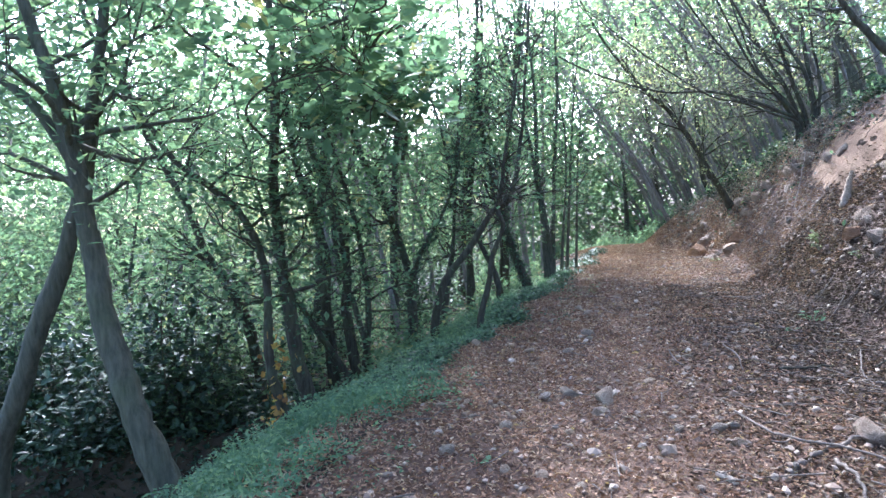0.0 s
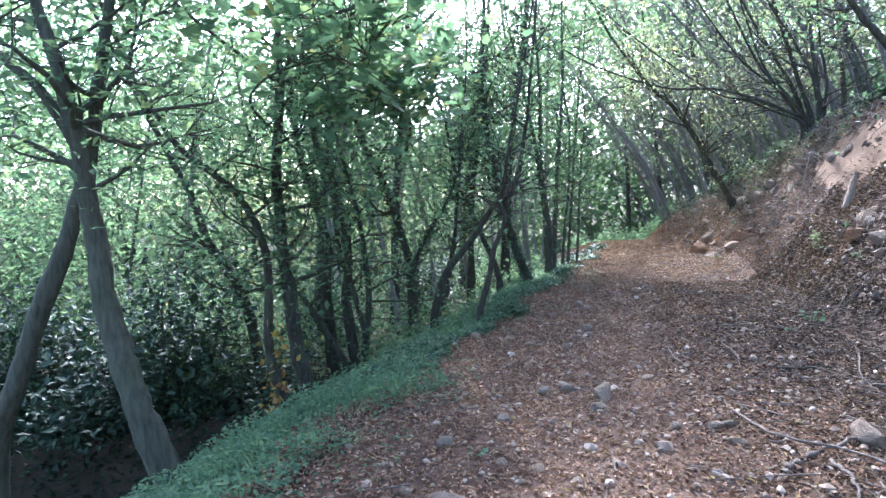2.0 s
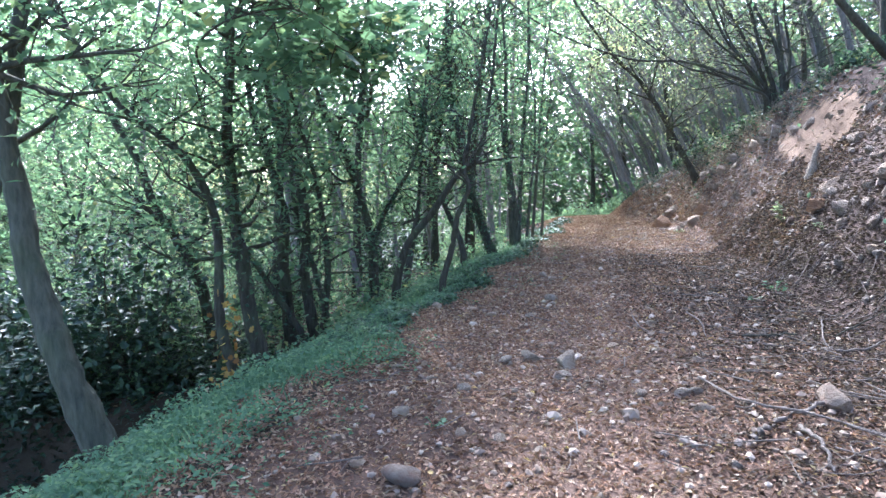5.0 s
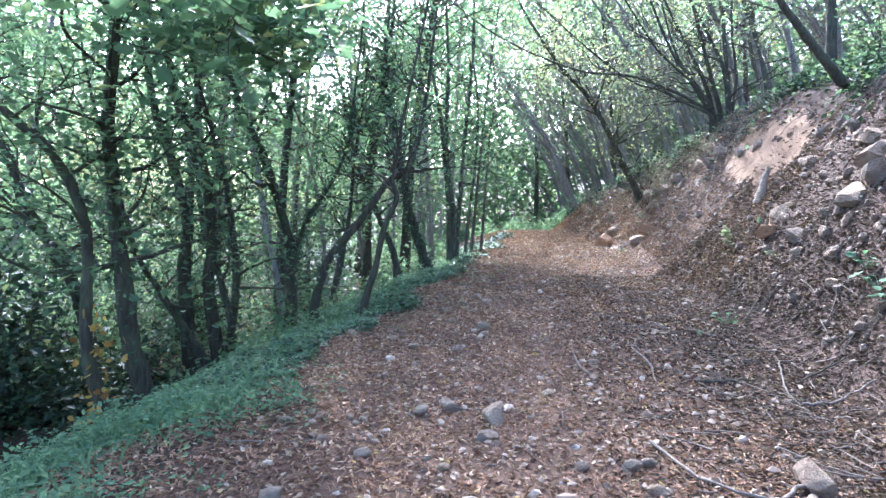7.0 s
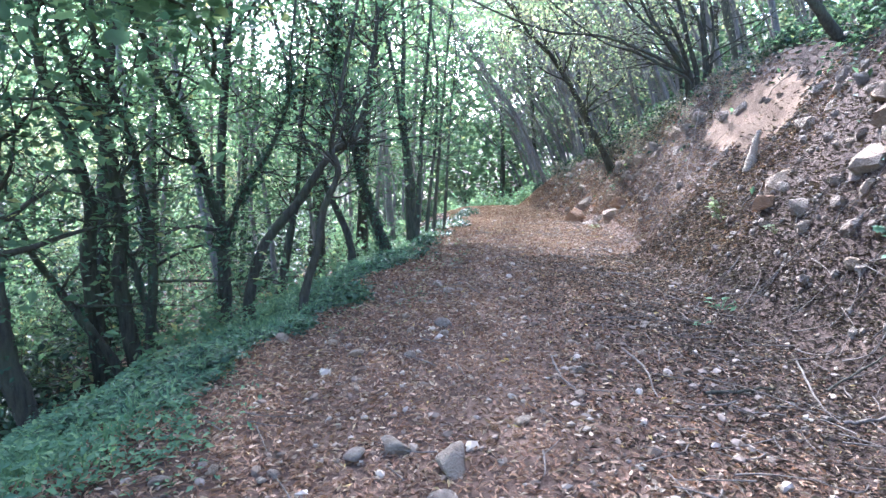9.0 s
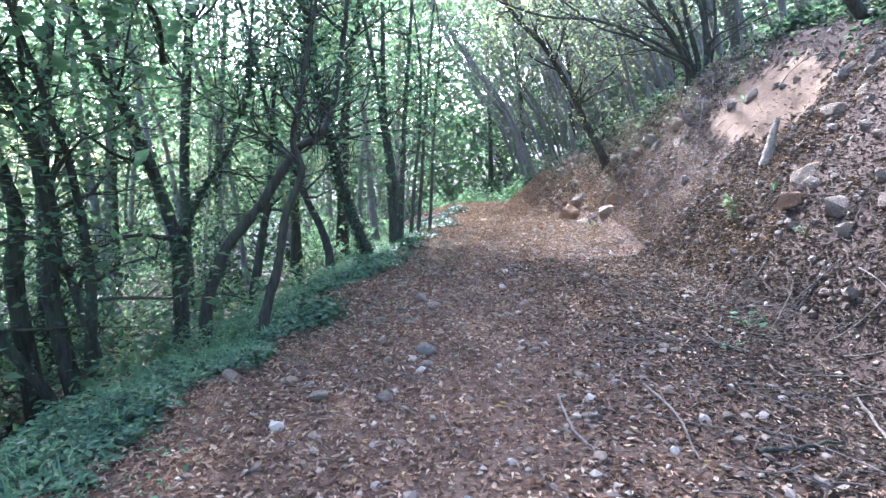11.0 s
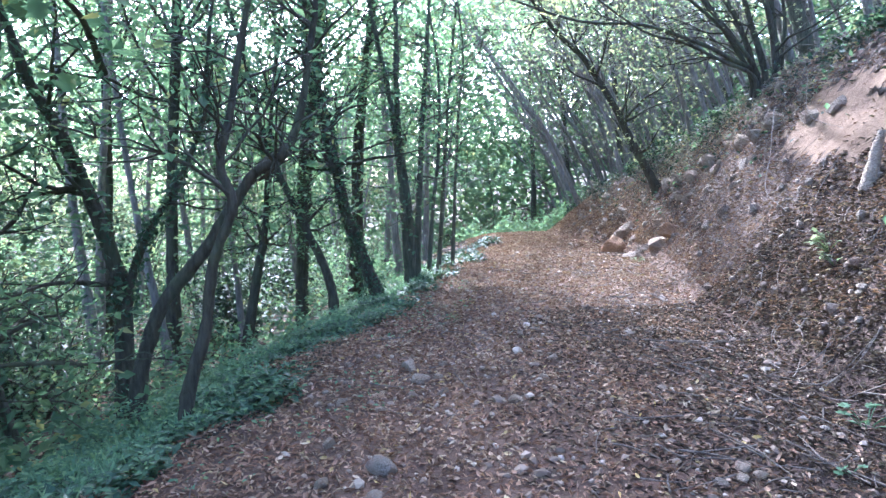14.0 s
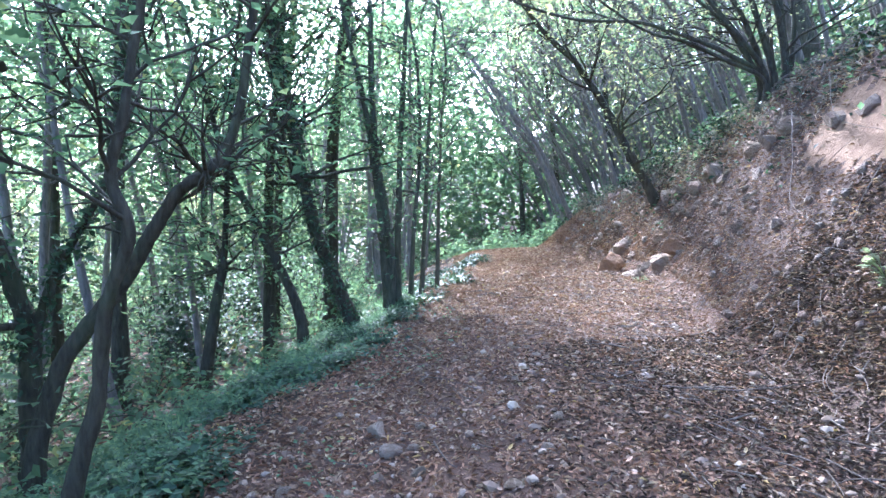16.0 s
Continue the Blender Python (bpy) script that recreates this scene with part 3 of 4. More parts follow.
placed = []
while len(placed) < 34:  # the slope below the path
    y = wild.uniform(7.5, 34)
    x = path_left(y) - wild.uniform(2.8 if y < 14 else 1.6, 8.5)
    if clear_of(x, y, placed, 1.0) and not (x > -7 and y < 11.5):
        placed.append((x, y))
        plant(straight, x, y, wild.uniform(0, 360))
above = []
while len(above) < 150:  # the wood above the bank
    # every sixth tree stands near or behind the walker, added to shade the bank
    y = wild.uniform(-6, 11) if len(above) % 6 == 0 else wild.uniform(11.5, 36)
    c = float(np.interp(y, CREST_Y, CREST_Z))
    x = path_right(y) + c / 1.5 + (wild.uniform(1.6, 9) if y < 11.5 else wild.uniform(0.25, 9))
    if clear_of(x, y, above, 0.45) and clear_of(x, y, [(7.45, 14.0)], 0.7) and not (x > 8.6 and 11 < y < 13):
        above.append((x, y))
        plant(leaning, x, y, wild.uniform(-22, 22))
far = []
while len(far) < 16:  # taller trees farther off
    a, d = radians(wild.uniform(-62, 62)), wild.uniform(24, 42)
    x, y = 2 + d * math.sin(a), 3 + d * math.cos(a)
    if clear_of(x, y, far, 2.2) and not -12 < x < 8:
        far.append((x, y))
        plant(tall, x, y, wild.uniform(0, 360))
# high crowns added to keep direct sun off the near path
for x, y in ((-1.2, 13.5), (0.2, 16.5), (-1.6, 19.5), (-2.8, 15.5), (0.4, 14.6), (1.2, 15.4), (-2.3, 11.3)):
    plant(arching, x, y, wild.uniform(150, 210))
# the last two, out of view, are added to shade the near right
for x, y in ((9.4, 24), (12.5, 21), (8.8, 27.5), (8.6, 12.4), (9.2, 9.5), (8.4, 7.2)):
    plant(arching, x, y, wild.uniform(-30, 30))
for x, y in ((-6, 12.5), (-8, 11), (-10, 12.5), (-7.5, 15), (-5.2, 16.5), (-9.5, 16.5), (-12.5, 15), (-6.5, 19.5), (-4, 21), (-9, 21), (-12, 20), (-3, 26), (-6, 25), (-10, 26), (-14, 24), (-1, 30), (2, 31), (3.4, 34), (7.5, 35), (0, 36), (-4, 33), (-8, 32), (-11, 9), (-13, 11)):
    plant(bushy, x, y, wild.uniform(0, 360))
for x, y in ((-20, 24), (-16, 27), (-12, 30), (-17, 33), (-22, 30), (-25, 22), (-19, 18), (-13, 36), (-24, 36), (-16, 21)):
    plant(tall, x, y, wild.uniform(0, 360))
for x, y in ((-9, -8), (-12, -2), (12, -9), (-3.5, -9), (2.5, -11), (7, -8)):  # behind the walker, unseen: added to close the place and darken near ground
    plant(tall, x, y, wild.uniform(0, 360))
# unseen crowns beside and behind the walker, added only to block sky light
for x, y in ((-4.6, 0.5), (-4.2, -3.0), (-5.5, 2.6), (-3.6, -5.5)):
    plant(arching, x, y, wild.uniform(150, 210))
for x, y in ((5.6, -1.0), (6.4, 2.2), (5.2, -4.5), (7.6, 4.8), (8.2, 0.2)):
    plant(arching, x, y, wild.uniform(-30, 30))

# far woods that close the view, too many leaves to count
def woods(n, lo, hi, near, far_, size, tall_, label):
    """A belt of foliage round the place between two bearings, with a ragged top."""
    a, d = np.radians(wild.uniform(lo, hi, n)), wild.uniform(near, far_, n)
    h = wild.beta(1.0, 1.15, n) * tall_ * (1 + 0.2 * np.sin(a * 9) + 0.12 * np.sin(a * 23 + 1) + 0.5 * stepped(-a, 0.3, 0.5) - 0.25 * np.exp(-((a / 0.17) ** 2)))
    wx, wy = 2 + d * np.sin(a), 3 + d * np.cos(a)
    at = np.stack([wx, wy, ground_z(wx, wy) + h], 1) + wild.normal(0, 0.3, (n, 3))
    keep = rough_ground(a * d * 0.35, h * 0.6) + wild.normal(0, 0.6, n) > -1.2
    n = int(keep.sum())
    tagged(new("far_woods", mesh_of("far_woods", *scatter(OVAL, at[keep], size * wild.uniform(0.6, 1.4, n), turns(n, 0.8, wild)), GREEN_HAZED)), label, "woods", kind="stuff")


woods(100000, -60, 60, 36, 50, 0.6, 16, "distant sunlit green woods closing the view")
woods(9000, 60, 300, 46, 64, 1.1, 14, "distant green woods behind the walker")


# ---- undergrowth ----
def shrub(label, leaf, width, height, leaves, size, gen, name="shrub"):
    root = tagged(new(name), label, "shrub", "undergrowth")
    wood, tips = [], []
    for _ in range(9):
        a = gen.uniform(0, 6.28)
        b = limb_line((gen.normal(0, 0.06), gen.normal(0, 0.06), -0.1), (0.7 * math.cos(a), 0.7 * math.sin(a), 1), height * gen.uniform(0.6, 1.1), 5, -0.03, gen)
        b[:, :2] *= width / height
        wood.append(tube(b, np.linspace(0.014, 0.004, 6), 3))
        tips += [b[2], b[3], b[4], b[5]]
        for _ in range(3):
            t_ = limb_line(b[gen.integers(2, 5)], gen.normal(0, 1, 3), 0.45, 3, 0, gen)
            wood.append(tube(t_, np.linspace(0.006, 0.002, 4), 3))
            tips.append(t_[-1])
    tagged(part("stem_clump", mesh_of("stem_clump", *joined(wood), BARK_DARK, True), root), kind="stuff")
    tips = np.array(tips)
    at = tips[gen.integers(0, len(tips), leaves)] + gen.normal(0, 0.16 * width, (leaves, 3))
    at[:, 2] = np.abs(at[:, 2])
    tagged(part("foliage", mesh_of("foliage", *scatter(OVAL, at, size * gen.uniform(0.6, 1.3, leaves), turns(leaves, 0.8, gen)), leaf), root), kind="stuff")
    return root


dark_shrubs = [shrub("dense green shrub darkened for shade under the trees", GREEN_DARK, w, h, 2000, 0.11, wild) for w, h in ((1.4, 2.0), (1.2, 2.3), (1.6, 1.5))]
light_shrubs = [shrub("loose fresh green shrub under the trees", leaf, w, h, 480, 0.08, wild) for leaf, w, h in ((GREEN_HAZED, 1.0, 1.5), (GREEN_HAZED, 1.2, 1.8), (GREEN_MID, 0.8, 1.1))]
misty_shrubs = [shrub("grey green thicket of small leaves on the slope", GREEN_MID, w, h, 1500, 0.065, wild) for w, h in ((1.2, 1.5), (1.0, 1.8), (1.4, 1.2))]
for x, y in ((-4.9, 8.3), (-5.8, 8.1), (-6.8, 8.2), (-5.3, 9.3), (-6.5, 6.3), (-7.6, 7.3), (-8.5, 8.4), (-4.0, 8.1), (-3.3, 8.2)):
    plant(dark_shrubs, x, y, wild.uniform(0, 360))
for x, y in ((-3.2, 8.6), (-4.1, 8.9), (-2.7, 9.2), (-3.6, 9.6), (-4.6, 9.7), (-6.3, 9.4), (-7.4, 9.2), (-2.9, 10.2), (-3.8, 10.5), (-8.6, 9.8), (-5.6, 10.4), (-2.2, 11.0), (-1.8, 12.2), (-3.2, 11.6)):
    plant(misty_shrubs, x, y, wild.uniform(0, 360))
low = []
while len(low) < 70:
    y = wild.uniform(8.8, 30)
    x = path_left(y) - wild.uniform(2.0, 10)
    if clear_of(x, y, low, 0.6):
        low.append((x, y))
        plant(light_shrubs if wild.random() < 0.93 else dark_shrubs, x, y, wild.uniform(0, 360))
for k in range(26):  # the bright end of the path
    y = wild.uniform(29, 37)
    x = wild.uniform(1, 12)
    plant(light_shrubs, x, y, wild.uniform(0, 360))
for k in range(7):  # above the bank
    y = wild.uniform(10, 26)
    x = path_right(y) + float(np.interp(y, CREST_Y, CREST_Z)) / 1.5 + wild.uniform(1.0, 7)
    plant(light_shrubs, x, y, wild.uniform(0, 360))


# ---- stones ----
def ball(level):
    bm = bmesh.new()
    bmesh.ops.create_icosphere(bm, subdivisions=level, radius=0.5)
    v, f = np.array([p.co[:] for p in bm.verts]), np.array([[p.index for p in q.verts] for q in bm.faces])
    bm.free()
    return v, f


def stone_shape(level, gen, flat=0.65, cuts=9, reach=(0.22, 0.36)):
    """A boulder: a ball cut by random planes and a little uneven."""
    v, f = ball(level)
    v = v * (1.0, gen.uniform(0.65, 0.95), gen.uniform(0.8, 1.1) * flat)
    for _ in range(cuts):
        w = gen.normal(0, 1, 3)
        w /= np.linalg.norm(w)
        over = v @ w - gen.uniform(*reach)
        v = v - np.where(over > 0, over * 0.97, 0)[:, None] * w
    shift = Vector(gen.uniform(-50, 50, 3))
    for freq, amount in ((2.5, 0.05), (6.0, 0.035), (14.0, 0.018)):
        v = v * (1 + amount * 2 * np.array([noise.noise(Vector(p) * freq + shift) for p in v]))[:, None]
    return v, f


def rock_shape(level, gen, planes=5):
    """A broken block: the room between random planes, roughened a little."""
    v, f = ball(level)
    u = v / np.linalg.norm(v, axis=1)[:, None]
    w = gen.normal(0, 1, (planes, 3))
    box = np.eye(3) + gen.normal(0, 0.16, (3, 3))
    w = np.concatenate([w, box, -np.eye(3) + gen.normal(0, 0.16, (3, 3))])
    w /= np.linalg.norm(w, axis=1)[:, None]
    d = np.concatenate([gen.uniform(0.36, 0.5, planes), gen.uniform(0.27, 0.42, 6)])
    v = u * np.min(d / np.maximum(u @ w.T, 1e-3), axis=1)[:, None] * (1.0, gen.uniform(0.7, 0.95), gen.uniform(0.6, 0.85))
    shift = Vector(gen.uniform(-50, 50, 3))
    for freq, amount in ((3.0, 0.05), (9.0, 0.025)):
        v = v * (1 + amount * 2 * np.array([noise.noise(Vector(p) * freq + shift) for p in v]))[:, None]
    return v, f


stones = np.random.default_rng(11)
SMOOTH_STONES = [mesh_of("stone", *stone_shape(3, stones, 0.45, 9, (0.15, 0.38)), ROCK_PALE, True) for _ in range(5)]
CUT_STONES = [mesh_of("rock", *rock_shape(2, stones), ROCK, False) for _ in range(9)]
OCHRE_STONES = [mesh_of("rock", *rock_shape(3, stones), ROCK_OCHRE, False) for _ in range(3)]


def lay(name, meshes, x, y, size, label, group, sink=0.3, tip=14):
    ob = tagged(new(name, meshes[int(stones.integers(len(meshes)))]), label, "stone", group)
    z = float(ground_z(x, y))
    nx, ny = (float(ground_z(x - 0.15, y) - ground_z(x + 0.15, y)) / 0.3, float(ground_z(x, y - 0.15) - ground_z(x, y + 0.15)) / 0.3)
    out = Vector((nx, ny, 1)).normalized() * size * (0.3 - sink)
    ob.matrix_basis = Matrix.Translation(Vector((x, y, z)) + out) @ pose(0, 0, 0, stones.normal(0, tip), stones.normal(0, tip), stones.uniform(0, 360)) @ Matrix.Scale(size, 4)
    return ob


PATH_STONES = [(0.71, 5.49, 0.15), (0.89, 5.52, 0.21), (1.12, 5.27, 0.27), (1.01, 5.0, 0.16), (-0.03, 4.45, 0.15), (0.3, 4.18, 0.1), (0.37, 4.89, 0.13), (1.64, 4.55, 0.14), (1.74, 4.6, 0.1), (1.64, 4.3, 0.12),
               (0.14, 5.08, 0.1), (3.11, 7.41, 0.1), (2.13, 6.38, 0.12), (1.54, 5.67, 0.11), (-0.1, 5.37, 0.11), (0.66, 3.91, 0.08), (-0.22, 3.87, 0.1), (0.0, 3.71, 0.22)]
MORE_STONES = [(0.77, 7.01, 0.14), (1.13, 6.93, 0.1), (1.23, 7.97, 0.13), (1.49, 7.62, 0.2), (1.46, 7.37, 0.13), (1.77, 8.92, 0.15), (1.72, 9.2, 0.2), (1.23, 7.55, 0.1), (3.05, 7.31, 0.09), (3.15, 7.33, 0.09), (2.46, 6.8, 0.1),
               (2.7, 6.66, 0.1), (3.34, 8.03, 0.1), (0.26, 7.39, 0.16), (1.9, 8.66, 0.1), (2.57, 8.76, 0.1), (1.27, 8.58, 0.11), (2.75, 9.14, 0.1), (1.29, 9.35, 0.09), (2.29, 8.41, 0.11), (3.13, 5.49, 0.1)]
for x, y, size in PATH_STONES + MORE_STONES:
    lay("stone", SMOOTH_STONES, x, y, size * 1.05, "worn grey limestone half sunk in the leafy path", "path stones", 0.2)
for x, y, size in ((2.4, 4.3, 0.25), (2.56, 3.98, 0.25)):
    lay("rock", CUT_STONES, x, y, size, "pale angular limestone block beside dead branches", "path stones", 0.1)
for k in range(60):
    y = 2.6 + 13 * stones.random() ** 1.3
    x = stones.uniform(path_left(y) + 0.3, path_right(y) - 0.1)
    lay("stone", SMOOTH_STONES, x, y, stones.uniform(0.045, 0.1), "small pale stone among dry leaves on the path", "path stones", 0.16)
BANK_NEAR = [(4.86, 7.14, 0.46), (4.91, 6.97, 0.4), (5.08, 7.19, 0.48), (6.12, 9.31, 0.38), (5.69, 8.17, 0.3), (5.68, 8.86, 0.32), (5.16, 8.59, 0.5), (4.67, 7.25, 0.22), (4.77, 7.73, 0.3), (4.71, 7.03, 0.2),
             (4.8, 8.29, 0.18), (4.59, 6.5, 0.18), (4.53, 6.96, 0.28), (6.48, 11.17, 0.3), (5.0, 6.5, 0.4), (5.3, 7.5, 0.36), (5.25, 6.9, 0.42), (5.45, 7.8, 0.26), (5.1, 7.55, 0.2), (5.9, 8.75, 0.2), (4.85, 6.0, 0.3)]
BANK_FAR = [(6.91, 14.97, 0.46), (6.86, 14.31, 0.5), (7.01, 14.7, 0.44), (6.69, 12.9, 0.38), (6.7, 13.96, 0.3), (6.75, 13.3, 0.42), (6.74, 12.6, 0.42), (6.51, 11.6, 0.36), (6.44, 12.81, 0.28), (6.24, 13.03, 0.18), (6.5, 13.77, 0.3),
            (5.96, 12.43, 0.26), (5.89, 12.7, 0.26), (6.4, 16.67, 0.75), (6.1, 15.08, 0.44), (5.75, 14.81, 0.48), (6.12, 14.53, 0.62), (6.4, 10.63, 0.16), (6.32, 10.42, 0.15), (6.35, 10.23, 0.15), (6.89, 16.78, 0.34), (6.69, 17.38, 0.32), (6.97, 18.97, 0.45),
            (7.15, 18.0, 0.4), (6.95, 15.6, 0.4), (7.0, 16.1, 0.42), (6.6, 14.6, 0.26), (6.45, 15.3, 0.28), (6.75, 15.3, 0.35)]
for x, y, size in BANK_NEAR + BANK_FAR:
    lay("rock", CUT_STONES, x, y, size, "grey angular rock jutting from the earth bank", "bank rocks", 0.36, 22)
for x, y, size in ((5.76, 15.66, 0.46), (6.18, 14.19, 0.38), (4.97, 8.49, 0.26)):
    lay("rock", OCHRE_STONES, x, y, size * 1.1, "orange ochre stained rock at the bank's foot", "bank rocks", 0.15, 25)
for k in range(110):
    y = stones.uniform(5.8, 8.6) if k % 3 == 0 else stones.uniform(10.5, 20)
    c = float(np.interp(y, CREST_Y, CREST_Z)) / 1.5
    x = path_right(y) + c * stones.beta(1.3, 1.2)
    if not 8.6 < y < 12.0 or x - path_right(y) < 0.35:
        lay("rock", CUT_STONES, x, y, stones.uniform(0.08, 0.24), "small rough rock loose on the earth bank", "bank rocks", 0.33, 30)


def gritty(name):
    m, t, p = shader(name, 0.85, 0.25)
    g = t.nodes.new("ShaderNodeNewGeometry")
    c = ramp(t, g.outputs["Random Per Island"], [(0.0, (0.16, 0.115, 0.078)), (0.6, (0.28, 0.215, 0.155)), (1.0, (0.46, 0.385, 0.29))])
    t.links.new(mixed(t, c, ramp(t, noise_of(t, 60.0, 4.0), [(0.3, (0.6, 0.58, 0.55)), (0.7, (1, 1, 1))]), 0.7, "MULTIPLY"), p.inputs["Base Color"])
    return m


GRIT = gritty("pale_pebble")
pieces = []
for k in range(6):
    n = 650
    y = 2.0 + 15 * stones.random(n) ** 1.5
    x = path_left(y) + (path_right(y) - path_left(y)) * stones.beta(1.5, 1.4, n)
    size = stones.gamma(3.0, 0.0105, n) + 0.012
    pieces.append(scatter(stone_shape(1, stones, 0.6, 7, (0.15, 0.34)), np.stack([x, y, ground_z(x, y) + size * 0.1], 1), size, turns(n, 0.3, stones)))
tagged(new("pebbles", mesh_of("pebbles", *joined(pieces), GRIT)), "pale pebbles strewn among leaves on the path", "pebbles", kind="stuff")
pieces = []
for k in range(4):
    n = 420
    y = stones.uniform(5.5, 20, n)
    x = path_right(y) + np.interp(y, CREST_Y, CREST_Z) / 1.5 * stones.beta(1.1, 1.3, n)
    keep = ~in_scar(x, y, ground_z(x, y))
    x, y = x[keep], y[keep]
    n = len(x)
    size = stones.gamma(2.5, 0.018, n) + 0.015
    pieces.append(scatter(stone_shape(1, stones, 0.8, 6), np.stack([x, y, ground_z(x, y) + size * 0.15], 1), size, turns(n, None, stones)))
tagged(new("rubble", mesh_of("rubble", *joined(pieces), ROCK)), "loose stony rubble on the earth bank", "rubble", kind="stuff")

# ---- fallen leaves ----
fall = np.random.default_rng(3)


def litter_at(n, near, far_, power, across, label, size, shape=CURLED, mat=LITTER):
    y = near + (far_ - near) * fall.random(n) ** power
    x = across(y, n)
    bare = in_scar(x, y, ground_z(x, y)) & (fall.random(n) < 0.93)
    x, y = x[~bare], y[~bare]
    n = len(x)
    s = fall.uniform(size[0], size[1], n) * (1 + 0.03 * (y - near))
    z = ground_z(x, y) + fall.uniform(0.002, 0.016, n)
    ob = new("leaf_litter", mesh_of("leaf_litter", *scatter(shape, np.stack([x, y, z], 1), s, turns(n, 0.5, fall)), mat))
    return tagged(ob, label, "leaf litter", kind="stuff")


def on_path(y, n):
    """Across the trodden middle; near the walker it thins out towards the bank."""
    return path_left(y) - 0.55 + (path_right(y) - path_left(y) + 0.5 + 0.4 * stepped(y, 7, 11)) * fall.beta(1.05, 1.7 - 0.35 * stepped(y, 7, 11), n)


def by_bank(y, n):
    return path_right(y) + 0.7 - 2.9 * fall.beta(1.3, 1.9, n)


for shape_, count in ((CURLED, 36000), (NARROW, 110000)):
    litter_at(count, 1.2, 23, 1.5, on_path, "dry reddish brown leaves covering the forest path", (0.015, 0.044), shape_)
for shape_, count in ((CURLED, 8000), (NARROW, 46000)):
    litter_at(count, 1.2, 11, 1.2, by_bank, "damp brown leaf mould darkened for shade along the bank's foot", (0.015, 0.044), shape_, DAMP_SHADED_LITTER)
litter_at(14000, 14, 27, 1.0, lambda y, n: path_left(y) + (path_right(y) - path_left(y) + 1.6) * fall.random(n), "dry brown leaves at the far end of the path", (0.035, 0.08), OVAL)
litter_at(16000, 4.0, 10.5, 1.0, lambda y, n: path_right(y) + np.interp(y, CREST_Y, CREST_Z) / 1.5 * fall.beta(0.9, 1.25, n), "damp brown leaves darkened for shade on the earth bank", (0.025, 0.065), NARROW, DAMP_SHADED_LITTER)
litter_at(30000, 8.5, 22, 1.0, lambda y, n: path_right(y) + np.interp(y, CREST_Y, CREST_Z) / 1.5 * fall.beta(0.9, 1.25, n), "dry brown leaves strewn over the earth bank", (0.025, 0.06), NARROW)
litter_at(9000, 4, 28, 1.0, lambda y, n: path_left(y) - fall.uniform(0.3, 7, n), "brown leaves on the woodland floor", (0.05, 0.1), OVAL)
litter_at(6000, 8, 26, 1.0, lambda y, n: path_right(y) + np.interp(y, CREST_Y, CREST_Z) / 1.5 + fall.uniform(0, 6, n), "brown leaves on the slope above the bank", (0.05, 0.1), OVAL)
litter_at(16000, -6, 1.4, 1.0, lambda y, n: path_left(y) - 0.1 + (path_right(y) - path_left(y) + 0.6) * fall.random(n), "dry brown leaves on the path behind", (0.03, 0.07), OVAL)

# ---- the green verge ----
green = np.random.default_rng(9)


def cover(name, label, n, mat, near, far_, across, lift, size, shape=OVAL, flat=0.5, power=1.2, edge=1.0, thin=-0.5):
    y = near + (far_ - near) * green.random(n) ** power
    x = across(y, n)
    x = x + 0.16 * rough_ground(x * 1.7 + 3, y * 1.7) * edge
    keep = rough_ground(2.2 * x + 9, 2.2 * y) + green.normal(0, 0.5, n) > thin
    x, y = x[keep], y[keep]
    n = len(x)
    at = np.stack([x, y, ground_z(x, y) + green.uniform(0.0, 1.0, n) ** 1.5 * lift * np.clip(1 + 0.5 * rough_ground(x * 3, y * 3), 0.2, 2)], 1)
    return tagged(new(name, mesh_of(name, *scatter(shape, at, green.uniform(*size, n), turns(n, flat, green)), mat)), label, name.replace("_", " "), kind="stuff")


cover("herbs", "low fresh green herbs along the path's edge", 76000, HERB, 1.5, 15, lambda y, n: path_left(y) + 0.15 - 2.1 * green.beta(1.2, 1.3, n), 0.14, (0.022, 0.055))
cover("herbs", "low fresh green herbs along the path behind", 14000, HERB, -6, 1.7, lambda y, n: path_left(y) + 0.15 - 2.1 * green.beta(1.2, 1.3, n), 0.14, (0.03, 0.07))
cover("herbs", "scattered green seedlings at the path's edge", 2200, HERB, 1.5, 13, lambda y, n: path_left(y) + 0.65 - 0.8 * green.beta(1.0, 1.4, n), 0.05, (0.02, 0.05))
cover("grass", "fine green grass on the sloping verge", 16000, HERB, 1.5, 16, lambda y, n: path_left(y) - 0.05 - 1.6 * green.beta(1.3, 1.2, n), 0.0, (0.06, 0.16), BLADE, 0.5)
cover("ground_ivy", "dark glossy ivy creeping along the verge", 36000, IVY_LEAF, 6.2, 18, lambda y, n: path_left(y) + 0.2 - 1.25 * green.beta(1.4, 1.7, n), 0.1, (0.04, 0.09), OVAL, 0.45, 1.0)
cover("crest_ivy", "trailing ivy and brambles on the bank's crest", 11000, GREEN_MID, 6.5, 22, lambda y, n: path_right(y) + np.interp(y, CREST_Y, CREST_Z) / np.interp(y, [7, 8.7, 9.8, 13.3, 16, 20], [1.95, 1.4, 1.28, 1.75, 1.7, 1.0]) + green.normal(0.45, 0.4, n), 0.3, (0.055, 0.11), OVAL, 0.7)
cover("crest_ivy", "dark ivy hanging over the bank's crest", 17000, GREEN_DARK, 6.5, 22, lambda y, n: path_right(y) + np.interp(y, CREST_Y, CREST_Z) / np.interp(y, [7, 8.7, 9.8, 13.3, 16, 20], [1.95, 1.4, 1.28, 1.75, 1.7, 1.0]) + green.normal(0.25, 0.35, n), 0.3, (0.055, 0.11), OVAL, 0.7)
